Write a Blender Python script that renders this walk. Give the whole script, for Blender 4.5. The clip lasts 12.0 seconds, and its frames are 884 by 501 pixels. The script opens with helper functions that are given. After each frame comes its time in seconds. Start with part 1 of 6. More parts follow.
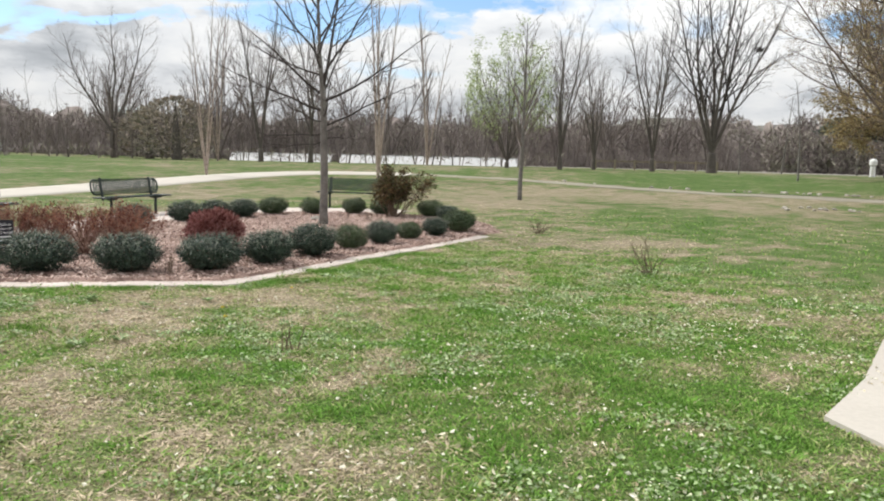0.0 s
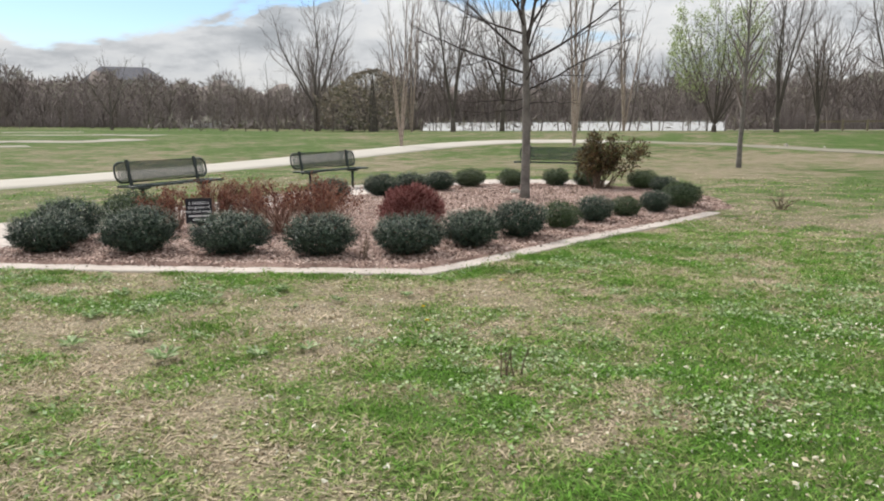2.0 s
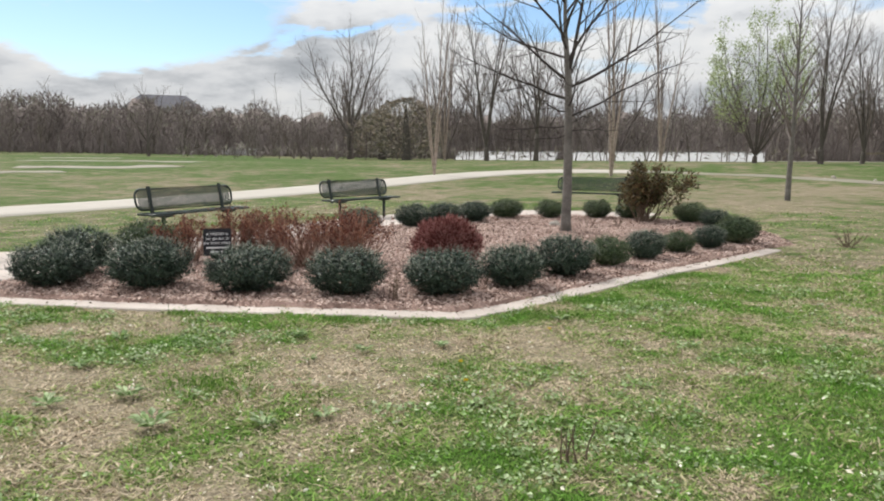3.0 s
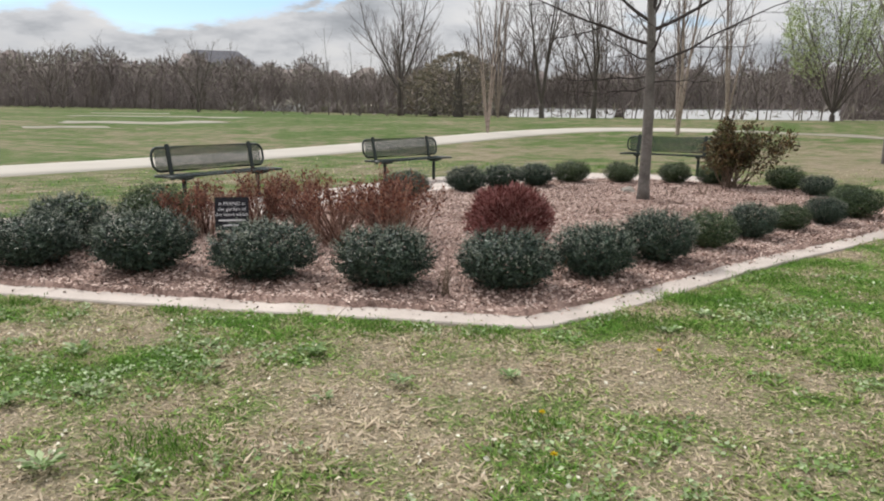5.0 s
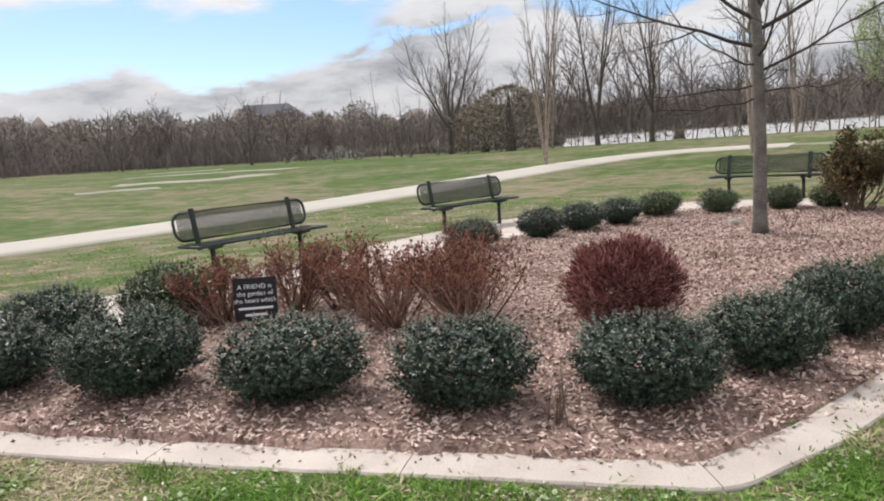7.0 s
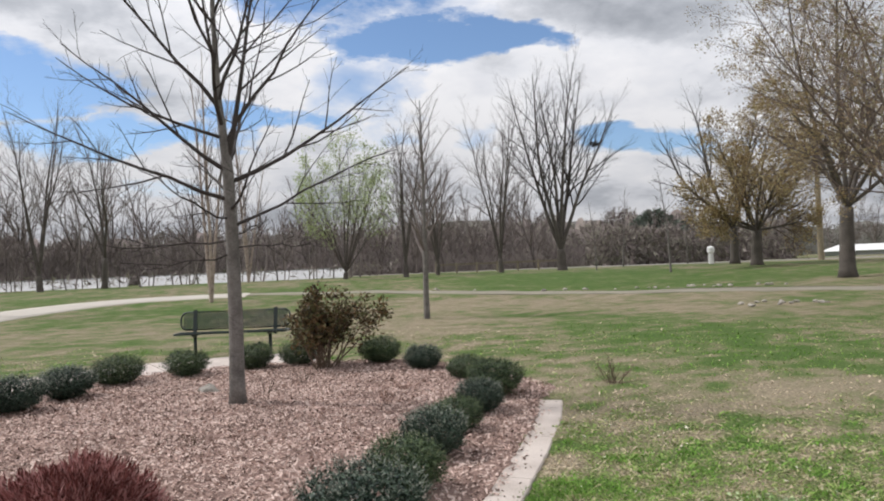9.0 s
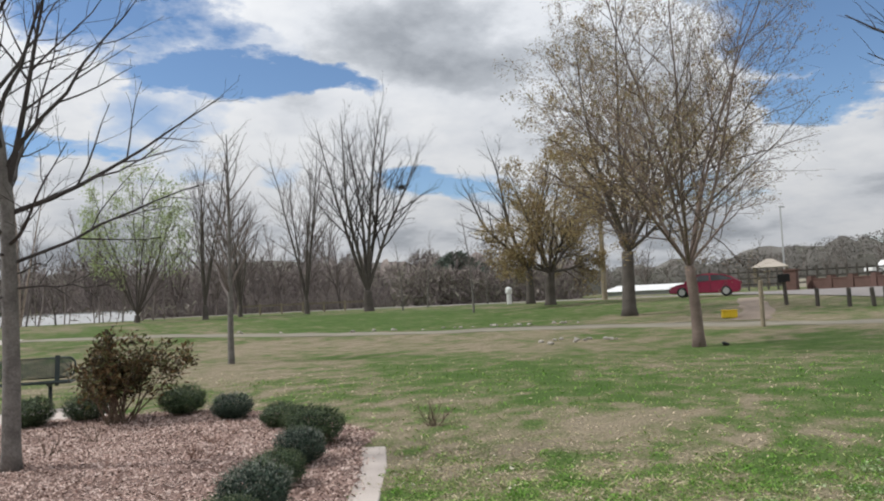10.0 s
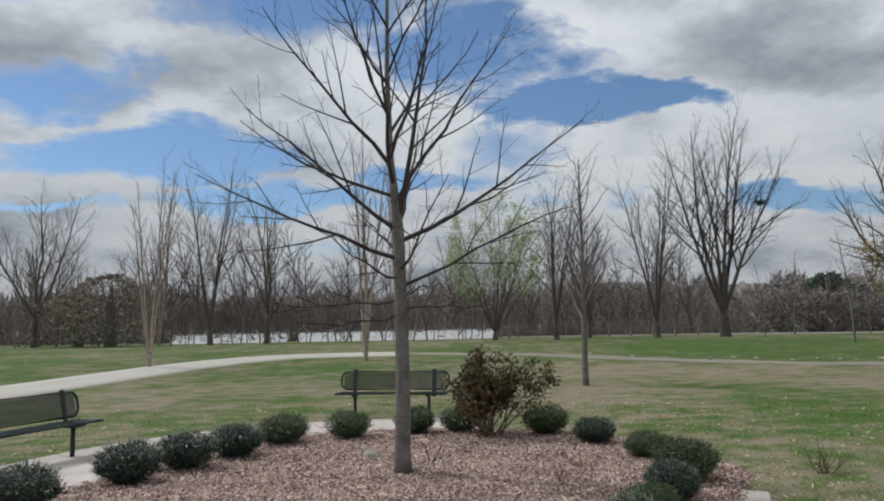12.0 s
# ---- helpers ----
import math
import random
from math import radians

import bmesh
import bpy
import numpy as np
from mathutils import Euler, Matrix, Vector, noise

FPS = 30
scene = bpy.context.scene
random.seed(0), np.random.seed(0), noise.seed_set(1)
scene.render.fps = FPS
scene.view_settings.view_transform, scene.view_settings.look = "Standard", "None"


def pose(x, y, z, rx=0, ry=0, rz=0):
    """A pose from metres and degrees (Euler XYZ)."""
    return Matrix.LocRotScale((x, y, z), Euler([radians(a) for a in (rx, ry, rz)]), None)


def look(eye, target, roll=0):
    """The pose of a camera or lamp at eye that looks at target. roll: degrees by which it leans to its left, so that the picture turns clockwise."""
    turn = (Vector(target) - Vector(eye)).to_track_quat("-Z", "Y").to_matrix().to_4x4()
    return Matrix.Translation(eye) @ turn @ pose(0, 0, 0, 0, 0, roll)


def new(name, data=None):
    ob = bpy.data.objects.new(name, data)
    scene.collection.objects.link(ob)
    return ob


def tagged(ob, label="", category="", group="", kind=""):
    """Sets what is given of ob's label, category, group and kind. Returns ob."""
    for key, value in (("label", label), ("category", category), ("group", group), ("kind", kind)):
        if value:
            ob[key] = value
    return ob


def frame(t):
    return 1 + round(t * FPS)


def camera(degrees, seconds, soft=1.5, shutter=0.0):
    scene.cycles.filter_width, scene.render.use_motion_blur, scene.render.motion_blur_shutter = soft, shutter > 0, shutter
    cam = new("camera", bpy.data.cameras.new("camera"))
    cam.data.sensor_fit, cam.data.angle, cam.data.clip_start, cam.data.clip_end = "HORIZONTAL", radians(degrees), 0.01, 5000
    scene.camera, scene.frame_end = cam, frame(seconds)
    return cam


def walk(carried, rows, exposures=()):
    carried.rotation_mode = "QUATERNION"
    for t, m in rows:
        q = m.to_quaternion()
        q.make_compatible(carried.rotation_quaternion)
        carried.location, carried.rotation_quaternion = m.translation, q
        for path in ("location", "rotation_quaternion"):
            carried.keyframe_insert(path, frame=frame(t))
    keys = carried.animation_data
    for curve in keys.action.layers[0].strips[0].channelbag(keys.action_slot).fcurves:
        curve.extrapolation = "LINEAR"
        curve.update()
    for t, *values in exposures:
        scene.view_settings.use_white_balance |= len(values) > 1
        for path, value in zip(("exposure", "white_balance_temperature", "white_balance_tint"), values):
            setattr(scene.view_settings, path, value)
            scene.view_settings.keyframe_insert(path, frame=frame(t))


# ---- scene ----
cam = camera(61.3, 12.0, soft=2.0)
PATH = [
    (0, (0.281, 0.026, 1.475), (0.247, 2.011, 1.234), 1.3),
    (0.5, (0.162, 0.348, 1.448), (-0.194, 2.289, 1.12), 0.1),
    (1, (0.056, 0.716, 1.426), (-0.421, 2.618, 1.03), -0.1),
    (1.5, (-0.115, 1.048, 1.451), (-0.622, 2.942, 1.059), -1.3),
    (2, (-0.228, 1.419, 1.452), (-0.753, 3.32, 1.123), -0.2),
    (2.5, (-0.35, 1.786, 1.449), (-0.946, 3.676, 1.183), 0.4),
    (2.7, (-0.419, 1.943, 1.442), (-1.02, 3.835, 1.197), 0.3),
    (4.3, (-0.898, 3.196, 1.401), (-1.557, 5.052, 1.052), 0.5),
    (4.5, (-0.954, 3.303, 1.402), (-1.623, 5.155, 1.052), 0.4),
    (5, (-1.141, 3.743, 1.393), (-1.867, 5.57, 1.028), 0.5),
    (5.5, (-1.355, 4.166, 1.383), (-2.104, 5.978, 0.989), -0.5),
    (6, (-1.533, 4.56, 1.397), (-2.389, 6.327, 1.013), -0.4),
    (6.5, (-1.747, 4.95, 1.378), (-2.711, 6.669, 1.041), -1.2),
    (6.7, (-1.877, 5.125, 1.384), (-2.838, 6.852, 1.077), -2.4),
    (8.3, (-2.273, 6.507, 1.503), (-2.221, 8.502, 1.383), -4.4),
    (8.5, (-2.265, 6.637, 1.488), (-2.054, 8.624, 1.407), -3.4),
    (9, (-2.356, 6.825, 1.547), (-1.856, 8.761, 1.591), -2.4),
    (9.5, (-2.438, 7.086, 1.559), (-1.65, 8.921, 1.663), -2.8),
    (10, (-2.452, 7.132, 1.564), (-1.467, 8.868, 1.694), -2.7),
    (10.5, (-2.456, 7.157, 1.571), (-1.454, 8.879, 1.743), -2.4),
    (11, (-2.431, 7.191, 1.538), (-1.542, 8.972, 1.728), -1.7),
    (11.5, (-2.428, 7.33, 1.552), (-1.844, 9.232, 1.746), -0.0),
    (12, (-2.582, 7.386, 1.596), (-2.462, 9.371, 1.814), -1.1),
]
walk(cam, [(t, look(eye, target, roll)) for t, eye, target, roll in PATH],
     [(0, 0.27, 6500, 9), (1.0, 0.09, 6500, 9), (2.5, 0.09, 6500, 9), (5.5, -0.03, 6500, 11), (6.5, 0.05, 6500, 12), (8.5, -0.06, 6400, 13), (9.5, -0.17, 6350, 11), (10.5, -0.32, 6250, 9), (11.2, -0.44, 6200, 8), (12, -0.58, 6100, 8)])

# ---------------------------------------------------------------- light
SUN = Vector((-0.72, 0.42, 0.95)).normalized()      # towards the sun
world = bpy.data.worlds.new("world")
scene.world = world
world.use_nodes = True
wn, wl = world.node_tree.nodes, world.node_tree.links
wn.clear()
w_out = wn.new("ShaderNodeOutputWorld")
sky = wn.new("ShaderNodeTexSky")
sky.sky_type = "NISHITA"
sky.sun_disc = False
sky.sun_elevation = math.asin(SUN.z)
sky.sun_rotation = math.atan2(SUN.x, SUN.y)
sky.air_density, sky.dust_density, sky.ozone_density = 1.0, 0.3, 4.0
bg_sky = wn.new("ShaderNodeBackground")
bg_sky.inputs[1].default_value = 0.135
wl.new(sky.outputs[0], bg_sky.inputs[0])
coord = wn.new("ShaderNodeTexCoord")
sep = wn.new("ShaderNodeSeparateXYZ")
wl.new(coord.outputs["Generated"], sep.inputs[0])


def wmath(op, a, b=None, clamp=False):
    n = wn.new("ShaderNodeMath")
    n.operation, n.use_clamp = op, clamp
    for i, v in enumerate((a, b)):
        if v is None:
            continue
        if isinstance(v, (int, float)):
            n.inputs[i].default_value = v
        else:
            wl.new(v, n.inputs[i])
    return n.outputs[0]


up = wmath("ADD", wmath("MAXIMUM", sep.outputs[2], 0.0), 0.24)
comb = wn.new("ShaderNodeCombineXYZ")
wl.new(wmath("DIVIDE", sep.outputs[0], up), comb.inputs[0])
wl.new(wmath("DIVIDE", sep.outputs[1], up), comb.inputs[1])


def cloud_noise(scale, detail, rough, shift, distort=0.0):
    m = wn.new("ShaderNodeMapping")
    m.inputs["Location"].default_value = shift
    m.inputs["Rotation"].default_value = (0, 0, radians(-9))
    wl.new(comb.outputs[0], m.inputs[0])
    n = wn.new("ShaderNodeTexNoise")
    n.inputs["Scale"].default_value = scale
    n.inputs["Detail"].default_value = detail
    n.inputs["Roughness"].default_value = rough
    n.inputs["Distortion"].default_value = distort
    wl.new(m.outputs[0], n.inputs["Vector"])
    return n.outputs["Fac"]


def ramp(value, stops):
    r = wn.new("ShaderNodeValToRGB")
    while len(r.color_ramp.elements) < len(stops):
        r.color_ramp.elements.new(0.5)
    for e, (p, c) in zip(r.color_ramp.elements, stops):
        e.position, e.color = p, (*c, 1)
    wl.new(value, r.inputs[0])
    return r.outputs[0]


CLOUD_SHIFT = (3.1, 0.4, 0.0)
# gaps of blue and grey hearts of the clouds: place and half-widths on the sky's plane
BLUE_GAPS = [(-0.84, 1.64, 0.22, 0.14), (-0.78, 1.93, 0.30, 0.13), (-0.46, 2.05, 0.26, 0.13), (-0.12, 1.34, 0.26, 0.20), (0.06, 1.52, 0.24, 0.14),
             (0.42, 1.74, 0.18, 0.09), (0.60, 1.71, 0.14, 0.06), (1.46, 0.88, 0.27, 0.20), (1.76, 1.16, 0.14, 0.12), (-1.55, 2.03, 0.42, 0.22),
             (-0.36, 2.34, 0.34, 0.12), (1.24, 2.17, 0.13, 0.09), (-1.10, 2.27, 0.30, 0.09), (-2.2, 1.5, 0.4, 0.3), (0.0, 2.22, 0.16, 0.08)]
GREY_HEARTS = [(-0.50, 1.62, 0.26, 0.16), (-0.66, 1.43, 0.30, 0.15), (0.76, 1.50, 0.26, 0.14), (0.34, 1.24, 0.3, 0.14)]
warp = wn.new("ShaderNodeTexNoise")
warp.inputs["Scale"].default_value, warp.inputs["Detail"].default_value = 3.4, 10.0
warp.inputs["Roughness"].default_value = 0.62
wl.new(comb.outputs[0], warp.inputs["Vector"])


def wvec(op, a, b):
    n = wn.new("ShaderNodeVectorMath")
    n.operation = op
    for i, v in enumerate((a, b)):
        if isinstance(v, tuple):
            n.inputs[i].default_value = v
        else:
            wl.new(v, n.inputs[i])
    return n


warped = wvec("ADD", comb.outputs[0], wvec("MULTIPLY", wvec("SUBTRACT", warp.outputs["Color"], (0.5, 0.5, 0.5)).outputs[0], (0.62, 0.46, 0.0)).outputs[0]).outputs[0]


def spots(rows):
    """Sum of soft spots on the sky's plane."""
    total = None
    for u, v, ru, rv in rows:
        p = wvec("MULTIPLY", wvec("SUBTRACT", warped, (u, v, 0.0)).outputs[0], (1 / ru, 1 / rv, 0.0)).outputs[0]
        n = wn.new("ShaderNodeVectorMath")
        n.operation = "LENGTH"
        wl.new(p, n.inputs[0])
        one = wmath("SUBTRACT", 1.0, wmath("MULTIPLY", n.outputs["Value"], 0.62), True)
        total = one if total is None else wmath("MAXIMUM", total, one)
    return total


cover = wmath("SUBTRACT", wmath("ADD", wmath("MULTIPLY", cloud_noise(1.45, 10.0, 0.52, CLOUD_SHIFT, 0.1), 0.75), 0.17), wmath("MULTIPLY", spots(BLUE_GAPS), 0.34))
core = cloud_noise(1.45, 4.0, 0.45, (CLOUD_SHIFT[0] + 0.05, CLOUD_SHIFT[1] + 0.10, 0.0), 0.1)
billow = cloud_noise(3.2, 6.0, 0.6, (1.0, 5.0, 2.0))
core = wmath("ADD", wmath("ADD", wmath("MULTIPLY", core, 0.6), 0.165), wmath("MULTIPLY", spots(GREY_HEARTS), 0.18))
body = ramp(wmath("ADD", core, wmath("MULTIPLY", wmath("SUBTRACT", billow, 0.5), 0.48)),
            [(0.40, (1.0, 1.0, 1.0)), (0.50, (0.86, 0.875, 0.90)), (0.58, (0.60, 0.625, 0.66)), (0.68, (0.40, 0.425, 0.46))])
bg_cloud = wn.new("ShaderNodeBackground")
wl.new(body, bg_cloud.inputs[0])
# clouds near the horizon are dimmer than those overhead
glow = wn.new("ShaderNodeMapRange")
glow.inputs["From Min"].default_value, glow.inputs["From Max"].default_value = 0.06, 0.34
glow.inputs["To Min"].default_value, glow.inputs["To Max"].default_value = 0.70, 1.09
wl.new(sep.outputs[2], glow.inputs["Value"])
wl.new(glow.outputs[0], bg_cloud.inputs[1])
mix = wn.new("ShaderNodeMixShader")
wl.new(ramp(cover, [(0.375, (0, 0, 0)), (0.425, (0.35, 0.35, 0.35)), (0.475, (1, 1, 1))]), mix.inputs[0])
wl.new(bg_sky.outputs[0], mix.inputs[1])
wl.new(bg_cloud.outputs[0], mix.inputs[2])
wl.new(mix.outputs[0], w_out.inputs[0])

sun = new("sun", bpy.data.lights.new("sun", "SUN"))
sun.data.energy, sun.data.angle, sun.data.color = 3.1, radians(3.0), (1.0, 0.97, 0.92)
sun.matrix_world = look((0, 0, 60), Vector((0, 0, 60)) - SUN)


# ---------------------------------------------------------------- materials
def material(name, colors, scale=8.0, rough=0.8, metal=0.0, bump=0.3, fine=60.0, rand=0.0, island=0.0, spec=0.3, attr=None, vary=0.0, trans=0.0, mottle=0.0):
    """Two-scale noise over a colour ramp, with fine bump; rand: brightness spread per object, island: shift along the ramp per loose piece, vary: its brightness."""
    m = bpy.data.materials.new(name)
    m.use_nodes = True
    nt = m.node_tree
    n, l = nt.nodes, nt.links
    b = n["Principled BSDF"]
    tc = n.new("ShaderNodeNewGeometry")
    big = n.new("ShaderNodeTexNoise")
    big.inputs["Scale"].default_value, big.inputs["Detail"].default_value = scale, 4.0
    l.new(tc.outputs["Position"], big.inputs["Vector"])
    small = n.new("ShaderNodeTexNoise")
    small.inputs["Scale"].default_value, small.inputs["Detail"].default_value = fine, 3.0
    l.new(tc.outputs["Position"], small.inputs["Vector"])
    mixv = n.new("ShaderNodeMath")
    mixv.operation = "MULTIPLY_ADD"
    mixv.inputs[1].default_value = 0.45
    l.new(small.outputs["Fac"], mixv.inputs[0])
    half = n.new("ShaderNodeMath")
    half.operation = "MULTIPLY"
    half.inputs[1].default_value = 0.55
    l.new(big.outputs["Fac"], half.inputs[0])
    l.new(half.outputs[0], mixv.inputs[2])
    value = mixv.outputs[0]
    if attr:
        a = n.new("ShaderNodeAttribute")
        a.attribute_name = attr
        c = n.new("ShaderNodeMath")
        c.operation = "SUBTRACT"
        c.inputs[1].default_value = 0.5
        l.new(value, c.inputs[0])
        s = n.new("ShaderNodeMath")
        s.operation = "MULTIPLY_ADD"
        s.inputs[1].default_value = 3.8
        l.new(c.outputs[0], s.inputs[0])
        l.new(a.outputs["Fac"], s.inputs[2])
        value = s.outputs[0]
    if island:
        s = n.new("ShaderNodeMath")
        s.operation = "MULTIPLY_ADD"
        s.inputs[1].default_value = island
        l.new(tc.outputs["Random Per Island"], s.inputs[0])
        o = n.new("ShaderNodeMath")
        o.operation = "SUBTRACT"
        o.inputs[1].default_value = island / 2
        l.new(value, o.inputs[0])
        l.new(o.outputs[0], s.inputs[2])
        value = s.outputs[0]
    r = n.new("ShaderNodeValToRGB")
    lo, hi = (0.0, 1.0) if attr else (0.3, 0.7)
    while len(r.color_ramp.elements) < len(colors):
        r.color_ramp.elements.new(0.5)
    for i, c in enumerate(colors):
        e = r.color_ramp.elements[i]
        e.position, e.color = lo + (hi - lo) * i / max(1, len(colors) - 1), (*c, 1)
    l.new(value, r.inputs[0])
    color = r.outputs[0]
    if rand:
        info = n.new("ShaderNodeObjectInfo")
        mr = n.new("ShaderNodeMapRange")
        mr.inputs["To Min"].default_value, mr.inputs["To Max"].default_value = 1 - rand, 1 + rand
        l.new(info.outputs["Random"], mr.inputs["Value"])
        hs = n.new("ShaderNodeHueSaturation")
        l.new(mr.outputs[0], hs.inputs["Value"])
        l.new(color, hs.inputs["Color"])
        color = hs.outputs[0]
    if vary:
        mul = n.new("ShaderNodeMath")
        mul.operation = "MULTIPLY"
        mul.inputs[1].default_value = 17.31
        l.new(tc.outputs["Random Per Island"], mul.inputs[0])
        fr = n.new("ShaderNodeMath")
        fr.operation = "FRACT"
        l.new(mul.outputs[0], fr.inputs[0])
        mv = n.new("ShaderNodeMapRange")
        mv.inputs["To Min"].default_value, mv.inputs["To Max"].default_value = 1 - vary, 1 + vary
        l.new(fr.outputs[0], mv.inputs["Value"])
        hv = n.new("ShaderNodeHueSaturation")
        l.new(mv.outputs[0], hv.inputs["Value"])
        l.new(color, hv.inputs["Color"])
        color = hv.outputs[0]
    if mottle:
        mt = n.new("ShaderNodeTexNoise")
        mt.inputs["Scale"].default_value, mt.inputs["Detail"].default_value, mt.inputs["Roughness"].default_value = 34.0, 5.0, 0.7
        l.new(tc.outputs["Position"], mt.inputs["Vector"])
        mm = n.new("ShaderNodeMapRange")
        mm.inputs["From Min"].default_value, mm.inputs["From Max"].default_value = 0.35, 0.65
        mm.inputs["To Min"].default_value, mm.inputs["To Max"].default_value = 1 - mottle, 1 + mottle
        l.new(mt.outputs["Fac"], mm.inputs["Value"])
        hm = n.new("ShaderNodeHueSaturation")
        l.new(mm.outputs[0], hm.inputs["Value"])
        l.new(color, hm.inputs["Color"])
        color = hm.outputs[0]
    l.new(color, b.inputs["Base Color"])
    b.inputs["Roughness"].default_value, b.inputs["Metallic"].default_value = rough, metal
    b.inputs["Specular IOR Level"].default_value = spec
    if trans:
        t = n.new("ShaderNodeBsdfTranslucent")
        l.new(color, t.inputs[0])
        ms = n.new("ShaderNodeMixShader")
        ms.inputs[0].default_value = trans
        l.new(b.outputs[0], ms.inputs[1])
        l.new(t.outputs[0], ms.inputs[2])
        l.new(ms.outputs[0], n["Material Output"].inputs[0])
    if bump:
        bp = n.new("ShaderNodeBump")
        bp.inputs["Strength"].default_value, bp.inputs["Distance"].default_value = bump, 0.02
        l.new(small.outputs["Fac"], bp.inputs["Height"])
        l.new(bp.outputs[0], b.inputs["Normal"])
    return m


LAWN = [(0.245, 0.205, 0.142), (0.192, 0.170, 0.105), (0.138, 0.150, 0.070), (0.094, 0.134, 0.042), (0.066, 0.112, 0.028)]
M_LAWN = material("lawn", LAWN, 1.6, 0.95, bump=1.0, fine=28, attr="lush", spec=0.1, mottle=0.5)
M_BLADE = material("grass_blade", [(0.56, 0.465, 0.345), (0.46, 0.40, 0.26), (0.33, 0.375, 0.145), (0.235, 0.365, 0.088), (0.155, 0.31, 0.052)],
                   1.6, 0.7, bump=0, fine=20, attr="lush", island=0.75, vary=0.34, spec=0.12, trans=0.22)
M_MULCH = material("mulch", [(0.12, 0.075, 0.062), (0.27, 0.18, 0.15), (0.42, 0.30, 0.255)], 2.0, 0.9, fine=55, bump=0.8)
M_CHIP = material("wood_chip", [(0.13, 0.082, 0.066), (0.38, 0.256, 0.214), (0.56, 0.41, 0.352), (0.67, 0.53, 0.465)], 1.5, 0.85, fine=40, island=0.7, vary=0.16, bump=0.2)
M_CONCRETE = material("concrete", [(0.40, 0.345, 0.305), (0.52, 0.455, 0.41), (0.61, 0.545, 0.49)], 2.5, 0.85, fine=120, bump=0.25, rand=0.05)
M_PATH = material("path_concrete", [(0.41, 0.375, 0.33), (0.50, 0.465, 0.41)], 0.6, 0.9, fine=30, bump=0.1)
M_GRAVEL = material("gravel", [(0.20, 0.18, 0.14), (0.29, 0.265, 0.21)], 1.0, 0.95, fine=40, bump=0.4)
M_ASPHALT = material("asphalt", [(0.21, 0.19, 0.18), (0.29, 0.265, 0.25)], 0.5, 0.9, fine=30, bump=0.2)
M_STONE = material("stone", [(0.19, 0.17, 0.15), (0.35, 0.32, 0.28), (0.46, 0.43, 0.39)], 5, 0.85, fine=50, bump=0.6, rand=0.2)
M_LEAF = material("holly_leaf", [(0.010, 0.022, 0.014), (0.030, 0.056, 0.036), (0.075, 0.11, 0.075)], 4, 0.45, fine=30, island=0.6, bump=0, rand=0.12, spec=0.35, trans=0.06)
M_LEAF_G = material("box_leaf", [(0.018, 0.036, 0.016), (0.048, 0.082, 0.034), (0.10, 0.14, 0.062)], 4, 0.45, fine=30, island=0.6, bump=0, rand=0.15, spec=0.35, trans=0.08)
# lit copies of the darkened leaf colours, for upper leaves as if sunlit
M_LIT_LEAF = material("holly_leaf_lit", [(0.16, 0.19, 0.155), (0.27, 0.30, 0.245), (0.41, 0.43, 0.36)], 4, 0.6, fine=30, island=0.6, bump=0, rand=0.1, spec=0.25, trans=0.12)
M_LIT_LEAF_G = material("box_leaf_lit", [(0.13, 0.17, 0.075), (0.21, 0.255, 0.125), (0.31, 0.34, 0.20)], 4, 0.6, fine=30, island=0.6, bump=0, rand=0.1, spec=0.25, trans=0.12)
M_STEM = material("shrub_stem", [(0.10, 0.07, 0.05), (0.20, 0.15, 0.11)], 10, 0.9)
M_RED = material("red_foliage", [(0.13, 0.042, 0.036), (0.29, 0.105, 0.095), (0.48, 0.255, 0.24)], 6, 0.75, fine=30, island=0.6, bump=0, trans=0.2)
M_REDTWIG = material("red_twig", [(0.12, 0.066, 0.052), (0.24, 0.14, 0.11), (0.40, 0.27, 0.21)], 6, 0.8, fine=30, island=0.6, bump=0)
M_REDLEAF = material("red_leaf", [(0.10, 0.034, 0.026), (0.21, 0.074, 0.052), (0.33, 0.16, 0.10)], 6, 0.7, fine=30, island=0.7, bump=0, trans=0.2)
M_OLIVE = material("olive_leaf", [(0.05, 0.038, 0.02), (0.13, 0.082, 0.038), (0.22, 0.135, 0.065), (0.11, 0.11, 0.045)], 6, 0.6, fine=30, island=0.8, bump=0, trans=0.2)
M_BARK = material("grey_bark", [(0.09, 0.082, 0.075), (0.165, 0.152, 0.14), (0.25, 0.236, 0.218)], 6, 0.9, fine=45, bump=0.7)
M_TWIG = material("dark_twig", [(0.032, 0.027, 0.025), (0.075, 0.063, 0.058)], 6, 0.9, fine=40, bump=0)
M_BARK_D = material("dark_bark", [(0.065, 0.057, 0.05), (0.14, 0.122, 0.108)], 3, 0.95, fine=25, bump=0.6)
M_BARK_P = material("pale_bark", [(0.13, 0.098, 0.084), (0.25, 0.19, 0.162)], 3, 0.9, fine=25, bump=0.6)
M_OAKTWIG = material("oak_twig", [(0.08, 0.062, 0.052), (0.17, 0.13, 0.108)], 3, 0.9, fine=25, bump=0)
M_BIRCH = material("birch_bark", [(0.19, 0.145, 0.12), (0.36, 0.29, 0.25), (0.46, 0.39, 0.345)], 5, 0.85, fine=20, bump=0.3)
# paler than the near twigs: distance haze put into the colour
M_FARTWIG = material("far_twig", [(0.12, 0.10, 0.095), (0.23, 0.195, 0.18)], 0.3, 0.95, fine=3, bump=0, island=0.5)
M_BUD = material("bud_leaf", [(0.30, 0.37, 0.15), (0.46, 0.54, 0.26)], 2, 0.7, fine=10, island=0.6, bump=0, trans=0.3)
